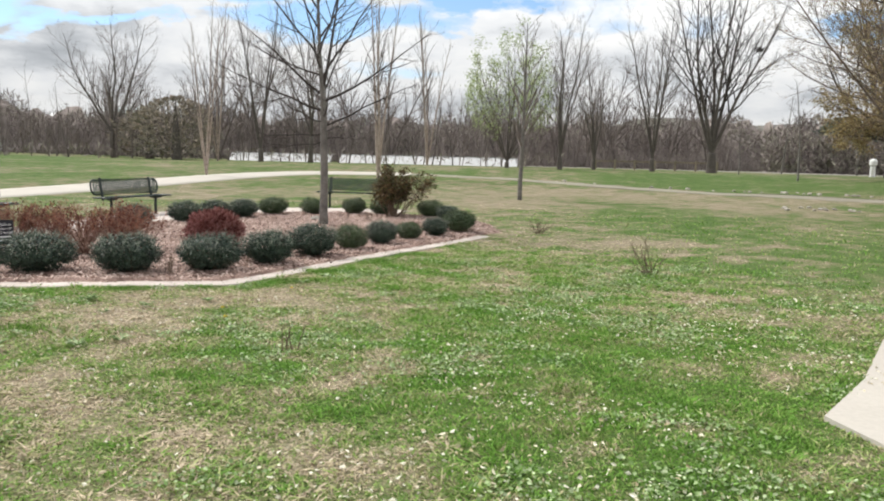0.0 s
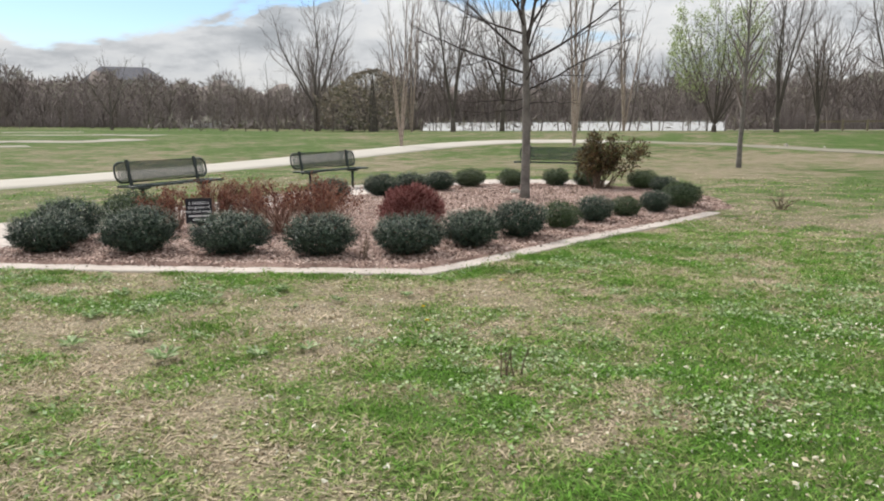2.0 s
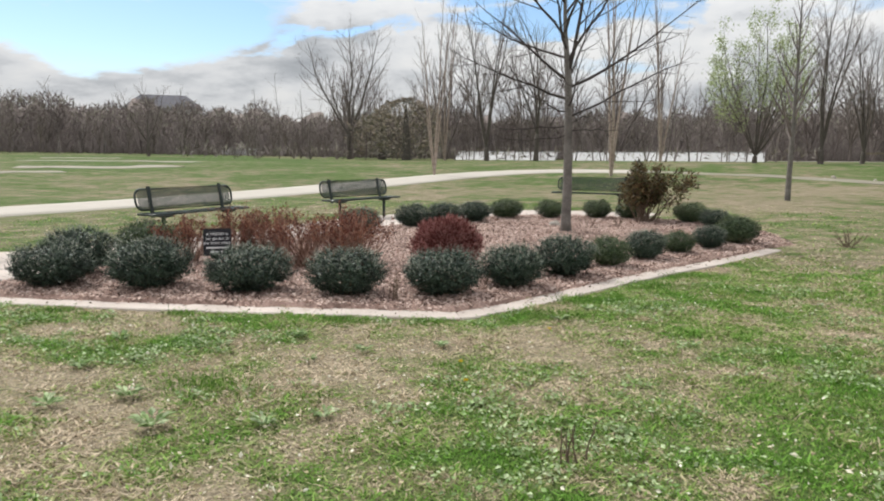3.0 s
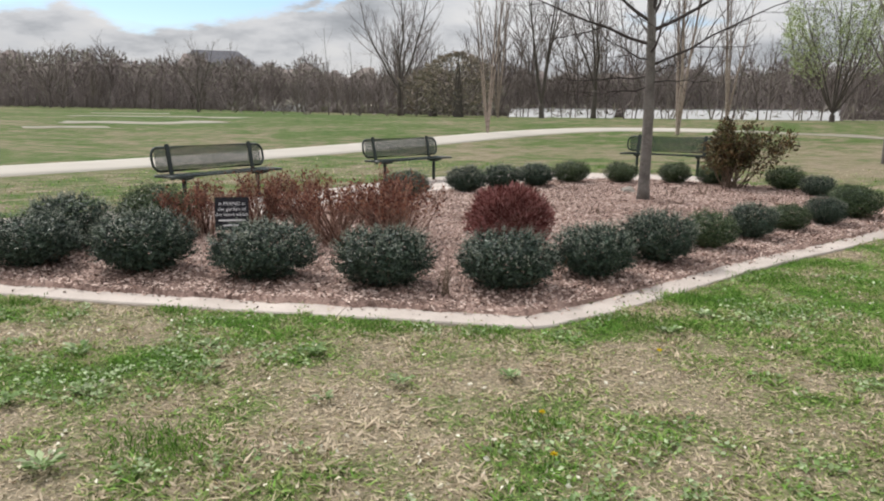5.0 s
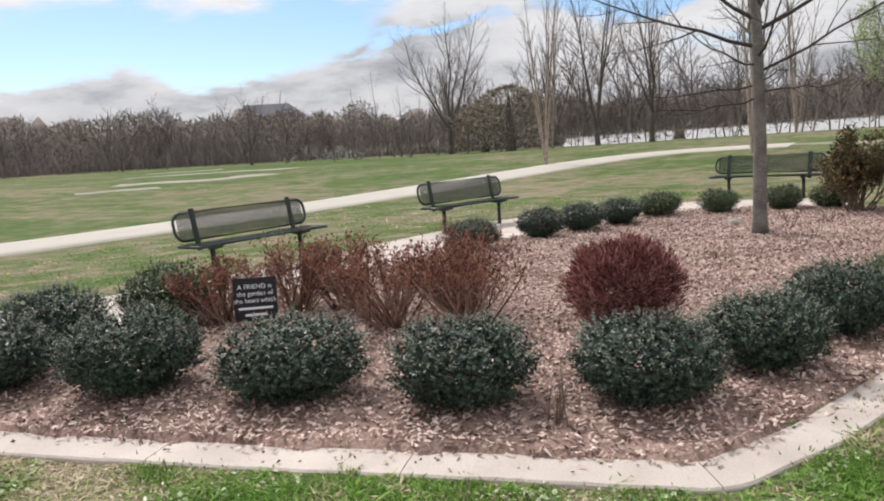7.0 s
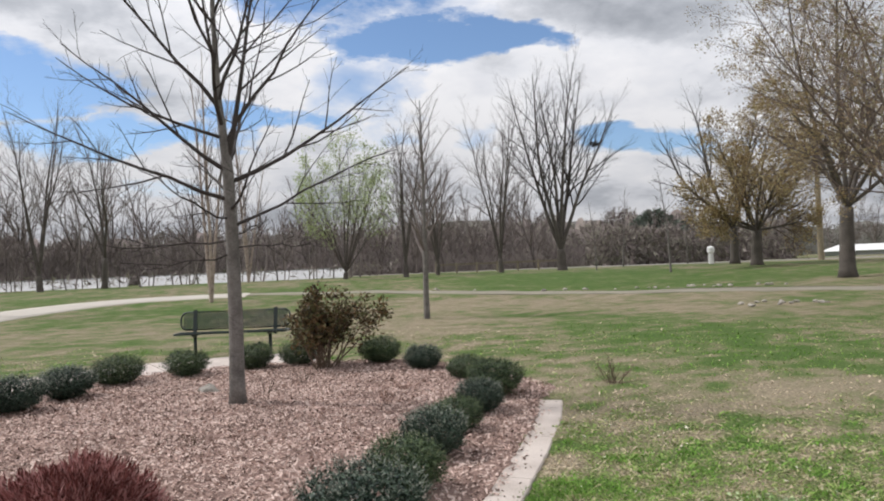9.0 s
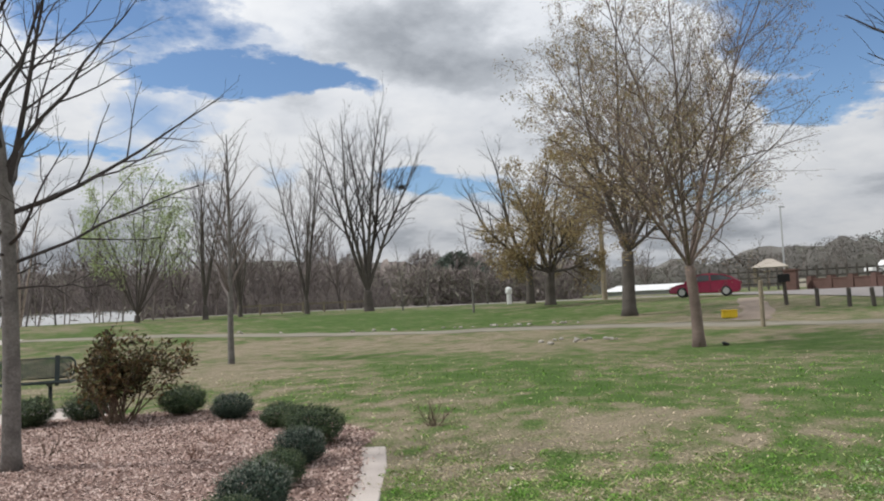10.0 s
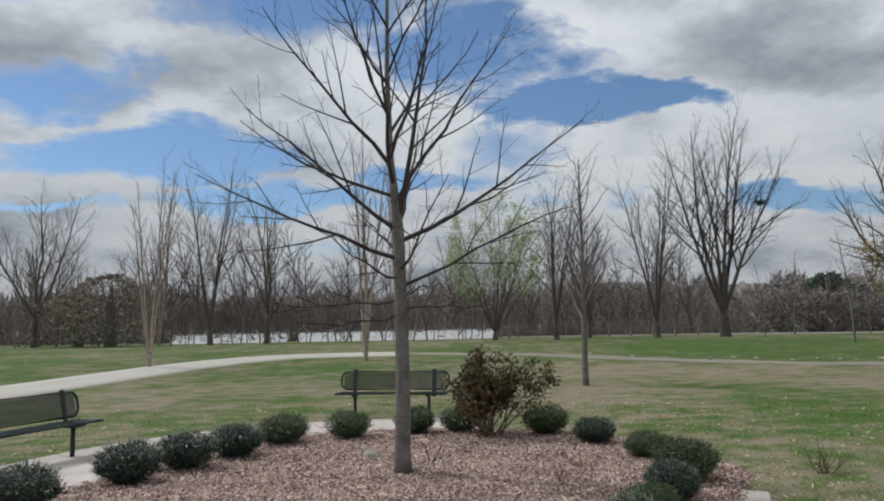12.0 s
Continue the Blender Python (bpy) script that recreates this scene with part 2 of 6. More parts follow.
M_OAKLEAF = material("old_leaf", [(0.24, 0.165, 0.08), (0.37, 0.265, 0.13), (0.42, 0.35, 0.18)], 1, 0.7, fine=10, island=0.8, bump=0, trans=0.3)
M_OAKBUD = material("catkin", [(0.26, 0.18, 0.11), (0.40, 0.28, 0.19), (0.34, 0.31, 0.16)], 1, 0.7, fine=10, island=0.8, bump=0, trans=0.3)
# far wood colour lightened to paint in the haze of distance
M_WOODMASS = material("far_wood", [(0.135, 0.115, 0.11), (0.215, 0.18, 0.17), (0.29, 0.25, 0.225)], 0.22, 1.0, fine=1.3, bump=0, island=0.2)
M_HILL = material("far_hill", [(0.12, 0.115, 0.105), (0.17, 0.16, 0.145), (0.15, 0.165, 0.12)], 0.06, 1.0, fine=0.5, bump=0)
M_CEDAR = material("cedar", [(0.20, 0.185, 0.155), (0.30, 0.265, 0.22), (0.36, 0.30, 0.245)], 0.6, 0.9, fine=6, island=0.5, bump=0)
M_PINE = material("pine", [(0.10, 0.125, 0.105), (0.17, 0.195, 0.155)], 0.6, 0.9, fine=6, island=0.5, bump=0)
M_METAL = material("green_coated_steel", [(0.012, 0.020, 0.018), (0.022, 0.034, 0.030)], 6, 0.42, fine=90, bump=0.1, spec=0.5)
M_MESH = material("green_coated_mesh", [(0.018, 0.032, 0.027), (0.03, 0.05, 0.042)], 6, 0.45, fine=90, bump=0, spec=0.5)
M_SIGN = material("black_sign", [(0.010, 0.009, 0.013), (0.018, 0.016, 0.022)], 6, 0.4, fine=60, bump=0.05)
M_LETTER = material("white_paint", [(0.70, 0.69, 0.70), (0.80, 0.79, 0.80)], 20, 0.6, bump=0)
M_POST = material("weathered_wood", [(0.20, 0.165, 0.12), (0.34, 0.29, 0.21)], 4, 0.9, fine=40, bump=0.4, rand=0.1)
M_DARKPOST = material("dark_post", [(0.06, 0.055, 0.05), (0.12, 0.105, 0.09)], 4, 0.9, fine=40, bump=0.4, rand=0.15)
M_CARRED = material("car_paint", [(0.185, 0.008, 0.034), (0.23, 0.011, 0.042)], 2, 0.25, fine=10, bump=0, spec=0.7)
M_GLASS = material("car_glass", [(0.02, 0.022, 0.025), (0.03, 0.032, 0.036)], 2, 0.08, fine=10, bump=0, spec=0.8)
M_TYRE = material("tyre", [(0.015, 0.015, 0.015), (0.03, 0.03, 0.03)], 10, 0.9)
M_RIM = material("alloy_rim", [(0.45, 0.45, 0.46), (0.6, 0.6, 0.61)], 10, 0.35, metal=0.6, bump=0)
M_WHITE = material("white_metal", [(0.68, 0.68, 0.67), (0.80, 0.80, 0.79)], 1, 0.6, fine=20, bump=0)
M_PALESTRIP = material("pale_strip", [(0.52, 0.52, 0.53), (0.66, 0.66, 0.66)], 0.4, 0.8, fine=5, bump=0)
M_GREYW = material("grey_wall", [(0.36, 0.36, 0.37), (0.46, 0.46, 0.46)], 0.5, 0.85, fine=5, bump=0)
M_ROOF = material("slate_roof", [(0.10, 0.10, 0.12), (0.15, 0.15, 0.17)], 0.5, 0.9, fine=5, bump=0)
M_TANROOF = material("tan_roof", [(0.38, 0.33, 0.28), (0.48, 0.43, 0.37)], 0.5, 0.9, fine=5, bump=0)
M_BRICK = material("brick", [(0.10, 0.062, 0.052), (0.16, 0.095, 0.08)], 2, 0.9, fine=14, bump=0.3, rand=0.12)
M_YELLOW = material("yellow_plastic", [(0.70, 0.47, 0.02), (0.78, 0.56, 0.04)], 4, 0.5, bump=0.05)
M_BLACK = material("black_plastic", [(0.012, 0.012, 0.013), (0.025, 0.025, 0.026)], 4, 0.6, bump=0)
M_CLOVER = material("clover_leaf", [(0.17, 0.27, 0.09), (0.28, 0.39, 0.16), (0.43, 0.51, 0.30)], 3, 0.6, fine=20, island=0.8, vary=0.35, bump=0, trans=0.2)
M_TUFT = material("tuft_blade", [(0.09, 0.20, 0.03), (0.16, 0.31, 0.05), (0.24, 0.38, 0.09)], 4, 0.6, fine=20, island=0.7, vary=0.3, bump=0, trans=0.25)
M_FLECK = material("pale_litter", [(0.42, 0.35, 0.22), (0.66, 0.60, 0.45), (0.80, 0.76, 0.64)], 3, 1.0, fine=20, island=0.7, bump=0)
M_DANDELION = material("dandelion", [(0.70, 0.52, 0.02), (0.80, 0.62, 0.04)], 3, 0.8, bump=0)


# ---------------------------------------------------------------- mesh helpers
class Soup:
    """Gathers points and faces of one mesh."""

    def __init__(self):
        self.v, self.f, self.n = [], [], 0

    def add(self, verts, faces):
        verts = np.asarray(verts, float)
        self.v.append(verts)
        for f in faces:
            self.f.append(tuple(i + self.n for i in f))
        self.n += len(verts)

    def tube(self, pts, radii, sides=5, cap=True):
        pts = np.asarray(pts, float)
        k = len(pts)
        t = np.gradient(pts, axis=0)
        t /= np.linalg.norm(t, axis=1)[:, None] + 1e-9
        ref = np.array((0.0, 0.0, 1.0)) if abs(t[0, 2]) < 0.8 else np.array((1.0, 0.0, 0.0))
        a = np.cross(t, ref)
        a /= np.linalg.norm(a, axis=1)[:, None] + 1e-9
        b = np.cross(t, a)
        ang = np.linspace(0, 2 * math.pi, sides, endpoint=False)
        ring = np.cos(ang)[None, :, None] * a[:, None, :] + np.sin(ang)[None, :, None] * b[:, None, :]
        v = (pts[:, None, :] + ring * np.asarray(radii, float)[:, None, None]).reshape(-1, 3)
        f = []
        for i in range(k - 1):
            o = i * sides
            for j in range(sides):
                q = (j + 1) % sides
                f.append((o + j, o + q, o + sides + q, o + sides + j))
        if cap:
            f.append(tuple(range(sides))[::-1])
            f.append(tuple((k - 1) * sides + j for j in range(sides)))
        self.add(v, f)

    def box(self, c, s, rz=0.0, taper=1.0):
        x, y, z = s[0] / 2, s[1] / 2, s[2] / 2
        v = np.array([(-x, -y, -z), (x, -y, -z), (x, y, -z), (-x, y, -z), (-x * taper, -y * taper, z), (x * taper, -y * taper, z), (x * taper, y * taper, z), (-x * taper, y * taper, z)])
        co, si = math.cos(rz), math.sin(rz)
        v = np.stack([v[:, 0] * co - v[:, 1] * si, v[:, 0] * si + v[:, 1] * co, v[:, 2]], 1) + np.asarray(c, float)
        self.add(v, [(3, 2, 1, 0), (4, 5, 6, 7), (0, 1, 5, 4), (1, 2, 6, 5), (2, 3, 7, 6), (3, 0, 4, 7)])

    def leaves(self, at, along, size, rng, width=0.55, face=None):
        """One folded diamond at each point, pointing along, its blade turned to face where given."""
        at, along = np.asarray(at, float), np.asarray(along, float)
        n = len(at)
        along = along / (np.linalg.norm(along, axis=1)[:, None] + 1e-9)
        side = np.cross(along, rng.normal(size=(n, 3)) if face is None else np.asarray(face, float))
        side /= np.linalg.norm(side, axis=1)[:, None] + 1e-9
        s = (np.asarray(size) * np.ones(n))[:, None]
        lift = np.cross(side, along) * s * 0.12
        v = np.stack([at, at + along * s * 0.5 + side * s * width / 2 + lift, at + along * s, at + along * s * 0.5 - side * s * width / 2 + lift], 1).reshape(-1, 3)
        i = np.arange(n) * 4
        self.add(v, np.concatenate([np.stack([i, i + 1, i + 2], 1), np.stack([i, i + 2, i + 3], 1)]).tolist())

    def mesh(self, name, mat, smooth=False):
        me = bpy.data.meshes.new(name)
        me.from_pydata(np.concatenate(self.v).tolist() if self.v else [], [], self.f)
        me.materials.append(mat)
        if smooth:
            me.shade_smooth()
        me.update()
        return me


def part(name, data, parent=None, label="", mat=None, smooth=False):
    """Links a mesh as one object under a thing or a part."""
    if isinstance(data, Soup):
        data = data.mesh(name, mat, smooth)
    ob = new(name, data)
    if parent is not None:
        ob.parent = parent
    return tagged(ob, label)


def thing(name, label, category, m=None, group="", kind=""):
    ob = new(name)
    ob.empty_display_size = 0.1
    if m is not None:
        ob.matrix_basis = m
    return tagged(ob, label, category, group, kind)


def bevelled(size, width=0.01, mat=None, name="block", segs=2):
    bm = bmesh.new()
    bmesh.ops.create_cube(bm, size=1.0)
    bmesh.ops.scale(bm, vec=size, verts=bm.verts)
    bmesh.ops.bevel(bm, geom=bm.edges[:], offset=width, segments=segs, affect="EDGES")
    me = bpy.data.meshes.new(name)
    bm.to_mesh(me)
    bm.free()
    if mat:
        me.materials.append(mat)
    return me


def smoothstep(a, b, v):
    u = np.clip((np.asarray(v, float) - a) / (b - a), 0, 1)
    return u * u * (3 - 2 * u)


def hash01(ix, iy, seed):
    s = np.sin(ix * 127.1 + iy * 311.7 + seed * 74.7) * 43758.5453
    return s - np.floor(s)


def value_noise(x, y, seed=0):
    x, y = np.asarray(x, float), np.asarray(y, float)
    ix, iy = np.floor(x), np.floor(y)
    fx, fy = x - ix, y - iy
    fx, fy = fx * fx * (3 - 2 * fx), fy * fy * (3 - 2 * fy)
    a, b = hash01(ix, iy, seed), hash01(ix + 1, iy, seed)
    c, d = hash01(ix, iy + 1, seed), hash01(ix + 1, iy + 1, seed)
    return (a * (1 - fx) + b * fx) * (1 - fy) + (c * (1 - fx) + d * fx) * fy


def rise(x, y):
    """Height of the park's ground: level round the bed, rising gently outwards, more so to the west."""
    dx, dy = np.asarray(x, float) + 3, np.asarray(y, float) - 12
    r = np.hypot(dx, dy)
    az = np.degrees(np.arctan2(-dx, dy))
    west = np.where(az > -90, smoothstep(10, 60, az), 0.0)
    return 0.95 * smoothstep(14, 48, r) + 1.3 * west * smoothstep(45, 120, r)


def turf(x, y):
    """Height of the lawn's surface with its small unevenness."""
    x, y = np.asarray(x, float), np.asarray(y, float)
    near = 1 - smoothstep(10, 24, np.hypot(x + 3, y - 10))
    return rise(x, y) + near * 0.03 * (value_noise(x * 1.3, y * 1.3, 11) - 0.6)


def on_ground(x, y, up=0.0):
    return (x, y, float(rise(x, y)) + up)


# green and straw-coloured spots of the lawn: x, y, radius
GREEN = [(0.3, 4.6, 1.1), (-0.9, 9.7, 0.75), (-0.2, 10.6, 0.8), (-1.4, 5.1, 0.8), (2.2, 5.4, 1.3), (1.6, 3.4, 0.9), (0.6, 7.0, 0.7), (0.7, 5.9, 0.9), (-1.75, 8.35, 0.5),
         (-1.6, 7.1, 0.4), (-4.4, 6.6, 0.4), (6.5, 20, 2.0), (4.3, 11.0, 0.8), (16, 42, 9.0), (-40, 55, 18.0), (7.5, 11.5, 2.2), (5.2, 16.5, 2.2), (6.0, 22.5, 1.6), (12.0, 15.0, 3.2), (12.5, 19.5, 2.2), (9.0, 13.0, 2.0), (15.5, 18.0, 2.5), (15.0, 24.5, 2.4)]
STRAW = [(-1.9, 4.4, 0.5), (0.9, 8.8, 0.7), (-1.1, 7.5, 0.7), (-2.9, 6.4, 0.9), (3.7, 13.3, 1.5), (-2.3, 4.7, 0.6), (-2.2, 7.3, 0.6), (-0.7, 5.1, 0.35), (-2.6, 4.1, 0.5),
         (-4.2, 5.8, 0.8), (-5.1, 7.4, 0.6), (-3.0, 6.9, 0.5), (-1.35, 8.2, 0.4), (2.7, 14.0, 0.8), (8.0, 32, 4.5), (4.5, 31, 4.0), (9.5, 25.5, 1.8), (3.5, 25, 2.2), (3.0, 17.2, 1.6), (4.2, 14.2, 0.8), (-10, 28, 4.0)]


def lush(x, y):
    """0 straw to 1 fresh green."""
    x, y = np.asarray(x, float), np.asarray(y, float)
    close = 1 - smoothstep(9, 24, np.hypot(x + 2, y - 5))
    v = 0.49 + 0.30 * (value_noise(x * 0.55, y * 0.55, 3) - 0.5) + 0.45 * (value_noise(x * 1.7 + 5, y * 1.7, 4) - 0.5) * (0.8 + 0.2 * close) + (0.3 + 0.7 * close) * (0.70 * (value_noise(x * 4.3, y * 4.3 + 3, 5) - 0.5) + 0.60 * (value_noise(x * 10, y * 10, 6) - 0.5))
    v = v + (1 - close) * (0.55 * (value_noise(x * 0.17 + 3, y * 0.17, 8) - 0.5) + 0.5 * (value_noise(x * 0.8, y * 0.8 + 7, 9) - 0.5))
    for gx, gy, gr in GREEN:
        v = v + 0.42 * np.exp(-((x - gx) ** 2 + (y - gy) ** 2) / gr ** 2)
    for gx, gy, gr in STRAW:
        v = v - 0.36 * np.exp(-((x - gx) ** 2 + (y - gy) ** 2) / gr ** 2)
    far = smoothstep(14, 40, np.hypot(x + 3, y - 8))
    return np.clip(v * (1 - far) + far * (0.52 + 1.15 * (v - 0.49)), 0.0, 1.0)


def inside(x, y, poly):
    x, y = np.asarray(x, float), np.asarray(y, float)
    hit = np.zeros(x.shape, bool)
    j = len(poly) - 1
    for i in range(len(poly)):
        xi, yi = poly[i]
        xj, yj = poly[j]
        hit ^= ((yi > y) != (yj > y)) & (x < (xj - xi) * (y - yi) / (yj - yi + 1e-12) + xi)
        j = i
    return hit


def with_lush(me, values):
    a = me.attributes.new("lush", "FLOAT", "POINT")
    a.data.foreach_set("value", np.asarray(values, np.float32))
    return me


def quick_mesh(name, verts, faces, mat):
    """Mesh from arrays, all faces with the same number of corners."""
    verts, faces = np.asarray(verts, np.float32), np.asarray(faces, np.int32)
    me = bpy.data.meshes.new(name)
    me.vertices.add(len(verts))
    me.vertices.foreach_set("co", verts.ravel())
    k = faces.shape[1]
    me.loops.add(faces.size)
    me.loops.foreach_set("vertex_index", faces.ravel())
    me.polygons.add(len(faces))
    me.polygons.foreach_set("loop_start", np.arange(len(faces), dtype=np.int32) * k)
    me.update(calc_edges=True)
    me.materials.append(mat)
    return me


def resample(pts, step):
    pts = np.asarray(pts, float)
    d = np.concatenate([[0], np.cumsum(np.linalg.norm(np.diff(pts, axis=0), axis=1))])
    s = np.linspace(0, d[-1], max(2, int(round(d[-1] / step)) + 1))
    return np.stack([np.interp(s, d, pts[:, i]) for i in range(pts.shape[1])], 1)


def rounded(pts, passes=2):
    """Chaikin smoothing of an open line."""
    pts = np.asarray(pts, float)
    for _ in range(passes):
        q = [pts[0]]
        for a, b in zip(pts[:-1], pts[1:]):
            q += [0.75 * a + 0.25 * b, 0.25 * a + 0.75 * b]
        q.append(pts[-1])
        pts = np.array(q)
    return pts


def strip(name, centre, width, mat, label, category, lift=0.02, step=0.8, ragged=0.0):
    """A draped way along a line, with a skirt into the ground."""
    c = resample(rounded(centre), step)
    t = np.gradient(c, axis=0)
    t /= np.linalg.norm(t, axis=1)[:, None]
    side = np.stack([-t[:, 1], t[:, 0]], 1)
    w = (np.asarray(width) * np.ones(len(c)))
    cols = []
    for k, off in enumerate((-1.04, -1.0, -0.5, 0, 0.5, 1.0, 1.04)):
        wob = 1 + ragged * (value_noise(np.arange(len(c)) * 0.9, np.full(len(c), k * 7.0), 9) - 0.5)
        p = c + side * (w / 2 * off * wob)[:, None]
        z = rise(p[:, 0], p[:, 1]) + (lift if abs(off) <= 1.0 else -0.08)
        cols.append(np.column_stack([p, z]))
    v = np.stack(cols, 1)
    n, m = v.shape[:2]
    idx = np.arange(n * m).reshape(n, m)
    f = np.stack([idx[:-1, :-1], idx[:-1, 1:], idx[1:, 1:], idx[1:, :-1]], -1).reshape(-1, 4)[:, ::-1]
    ob = new(name, quick_mesh(name, v.reshape(-1, 3), f, mat))
    return tagged(ob, label, category, kind="structure")


# ---------------------------------------------------------------- ground
KERB = resample([(-7.65, 7.50), (-6.65, 7.68), (-4.54, 8.03), (-2.42, 8.45), (-2.34, 8.50), (-1.98, 9.05), (-1.66, 9.75), (-1.1, 10.95), (-0.75, 11.6), (-0.2, 12.55), (0.45, 13.75), (0.84, 14.62)], 0.05)
k_way = np.gradient(KERB, axis=0)
k_way /= np.linalg.norm(k_way, axis=1)[:, None]
k_in = KERB + np.stack([-k_way[:, 1], k_way[:, 0]], 1) * 0.10
BACK_EDGE = [(0.85, 14.85), (1.2, 15.4), (1.1, 16.6), (0.75, 18.0), (-0.1, 19.2), (-1.3, 19.72), (-2.4, 19.8), (-3.7, 19.65), (-4.65, 18.95), (-5.55, 17.3), (-6.15, 15.5), (-6.65, 13.5), (-7.15, 11.5), (-7.5, 9.2)]
BED = [tuple(p) for p in k_in[::6]] + BACK_EDGE
SLAB_IN = [(-9.0, 7.2), (-7.65, 7.7), (-7.5, 9.2), (-7.15, 11.5), (-6.65, 13.5), (-6.15, 15.5), (-5.55, 17.3), (-4.65, 18.95), (-3.7, 19.65), (-2.4, 19.8), (-1.3, 19.75)]
SLAB_OUT = [(-14.0, 7.4), (-11.2, 9.0), (-9.4, 10.5), (-8.6, 12.5), (-8.1, 14.2), (-7.85, 16.3), (-7.3, 18.4), (-6.1, 20.15), (-4.5, 21.2), (-2.6, 21.5), (-1.1, 21.3)]
SLAB = SLAB_IN + SLAB_OUT[::-1]


def axis(lo, hi, step, far, grow):
    a = list(np.arange(lo, hi + step / 2, step))
    s, v = step, hi
    while v < far:
        s *= grow
        v += s
        a.append(v)
    s, v = step, lo
    while v > -far:
        s *= grow
        v -= s
        a.insert(0, v)
    return np.array(a)


gx, gy = axis(-15, 12, 0.2, 1800, 1.12), axis(-4, 34, 0.2, 1800, 1.12)
X, Y = np.meshgrid(gx, gy, indexing="ij")
Z = turf(X, Y)
idx = np.arange(X.size).reshape(X.shape)
me = quick_mesh("ground", np.stack([X, Y, Z], -1).reshape(-1, 3),
                np.stack([idx[:-1, :-1], idx[1:, :-1], idx[1:, 1:], idx[:-1, 1:]], -1).reshape(-1, 4), M_LAWN)
me.shade_smooth()
tagged(new("ground", with_lush(me, lush(X, Y).ravel())), "patchy late-winter lawn of green grass and straw-coloured thatch", "lawn", kind="structure")

# bed of wood-chip mulch, slightly crowned
bx, by = np.arange(-7.8, 1.7, 0.12), np.arange(7.6, 20.2, 0.12)
X, Y = np.meshgrid(bx, by, indexing="ij")
keep = inside(X, Y, BED)
crown = 0.035 + 0.03 * (value_noise(X * 2.2, Y * 2.2, 21) - 0.3) + 0.02 * (value_noise(X * 7, Y * 7, 22) - 0.5)
idx = np.arange(X.size).reshape(X.shape)
quads = np.stack([idx[:-1, :-1], idx[1:, :-1], idx[1:, 1:], idx[:-1, 1:]], -1).reshape(-1, 4)
quads = quads[keep.ravel()[quads].any(axis=1)]
Zb = np.where(keep, crown, -0.06)
tagged(new("mulch_bed", quick_mesh("mulch_bed", np.stack([X, Y, Zb], -1).reshape(-1, 3), quads, M_MULCH)),
       "planting bed covered with pinkish brown wood mulch", "mulch bed", kind="structure")

# concrete slabs behind the bed, with joints between them
pavement = thing("pavement", "curved concrete pavement behind the planting bed", "pavement", kind="structure")
ins, outs = rounded(SLAB_IN, 1), rounded(SLAB_OUT, 1)
ins = resample(ins, 0.1)[np.linspace(0, len(resample(ins, 0.1)) - 1, 57).astype(int)]
outs = resample(outs, 0.1)[np.linspace(0, len(resample(outs, 0.1)) - 1, 57).astype(int)]
for k in range(0, 56, 4):
    s = Soup()
    a, b = ins[k:k + 5].copy(), outs[k:k + 5].copy()
    a[-1] += (a[-2] - a[-1]) * 0.05
    b[-1] += (b[-2] - b[-1]) * 0.05
    loop = np.concatenate([a, b[::-1]])
    n = len(loop)
    top = np.column_stack([loop, rise(loop[:, 0], loop[:, 1]) + 0.03])
    bot = np.column_stack([loop, rise(loop[:, 0], loop[:, 1]) - 0.1])
    s.add(np.concatenate([top, bot]), [(i, i + 1, n - 2 - i, n - 1 - i) for i in range(4)] + [(i, (i + 1) % n, n + (i + 1) % n, n + i) for i in range(n)])
    part("slab", s, pavement, mat=M_CONCRETE)

# kerb of cast concrete round the front of the bed
kerb = thing("kerb", "pale concrete kerb of separate lengths edging the bed", "kerb", kind="structure")
t = np.gradient(KERB, axis=0)
t /= np.linalg.norm(t, axis=1)[:, None]
side = np.stack([-t[:, 1], t[:, 0]], 1)
corner = int(np.argmin(np.hypot(KERB[:, 0] + 2.38, KERB[:, 1] - 8.475)))
cuts = list(range(corner % 26, len(KERB), 26))
if cuts[0] > 2:
    cuts = [0] + cuts
for a, b in zip(cuts, cuts[1:] + [len(KERB)]):
    pts, sd = KERB[a:b + 1].copy(), side[a:b + 1]
    if len(pts) < 3:
        continue
    pts[-1] += (pts[-2] - pts[-1]) * 0.12
    rows_ = []
    for off, z in ((-0.130, -0.05), (-0.128, 0.004), (-0.118, 0.014), (0.0, 0.019), (0.115, 0.018), (0.127, 0.010), (0.130, -0.05)):
        wob = 0.012 * (value_noise(pts[:, 0] * 9, pts[:, 1] * 9, 31) - 0.5)
        rows_.append(np.column_stack([pts + sd * (off + wob)[:, None], np.full(len(pts), z) + 0.008 * (value_noise(pts[:, 0] * 4, pts[:, 1] * 4, 33) - 0.5)]))
    v = np.stack(rows_, 1)
    n, m = v.shape[:2]
    s = Soup()
    s.add(v.reshape(-1, 3), [(i * m + j, (i + 1) * m + j, (i + 1) * m + j + 1, i * m + j + 1) for i in range(n - 1) for j in range(m - 1)]
          + [tuple(range(m)), tuple((n - 1) * m + j for j in range(m))[::-1]])
    part("kerb_length", s, kerb, mat=M_CONCRETE)

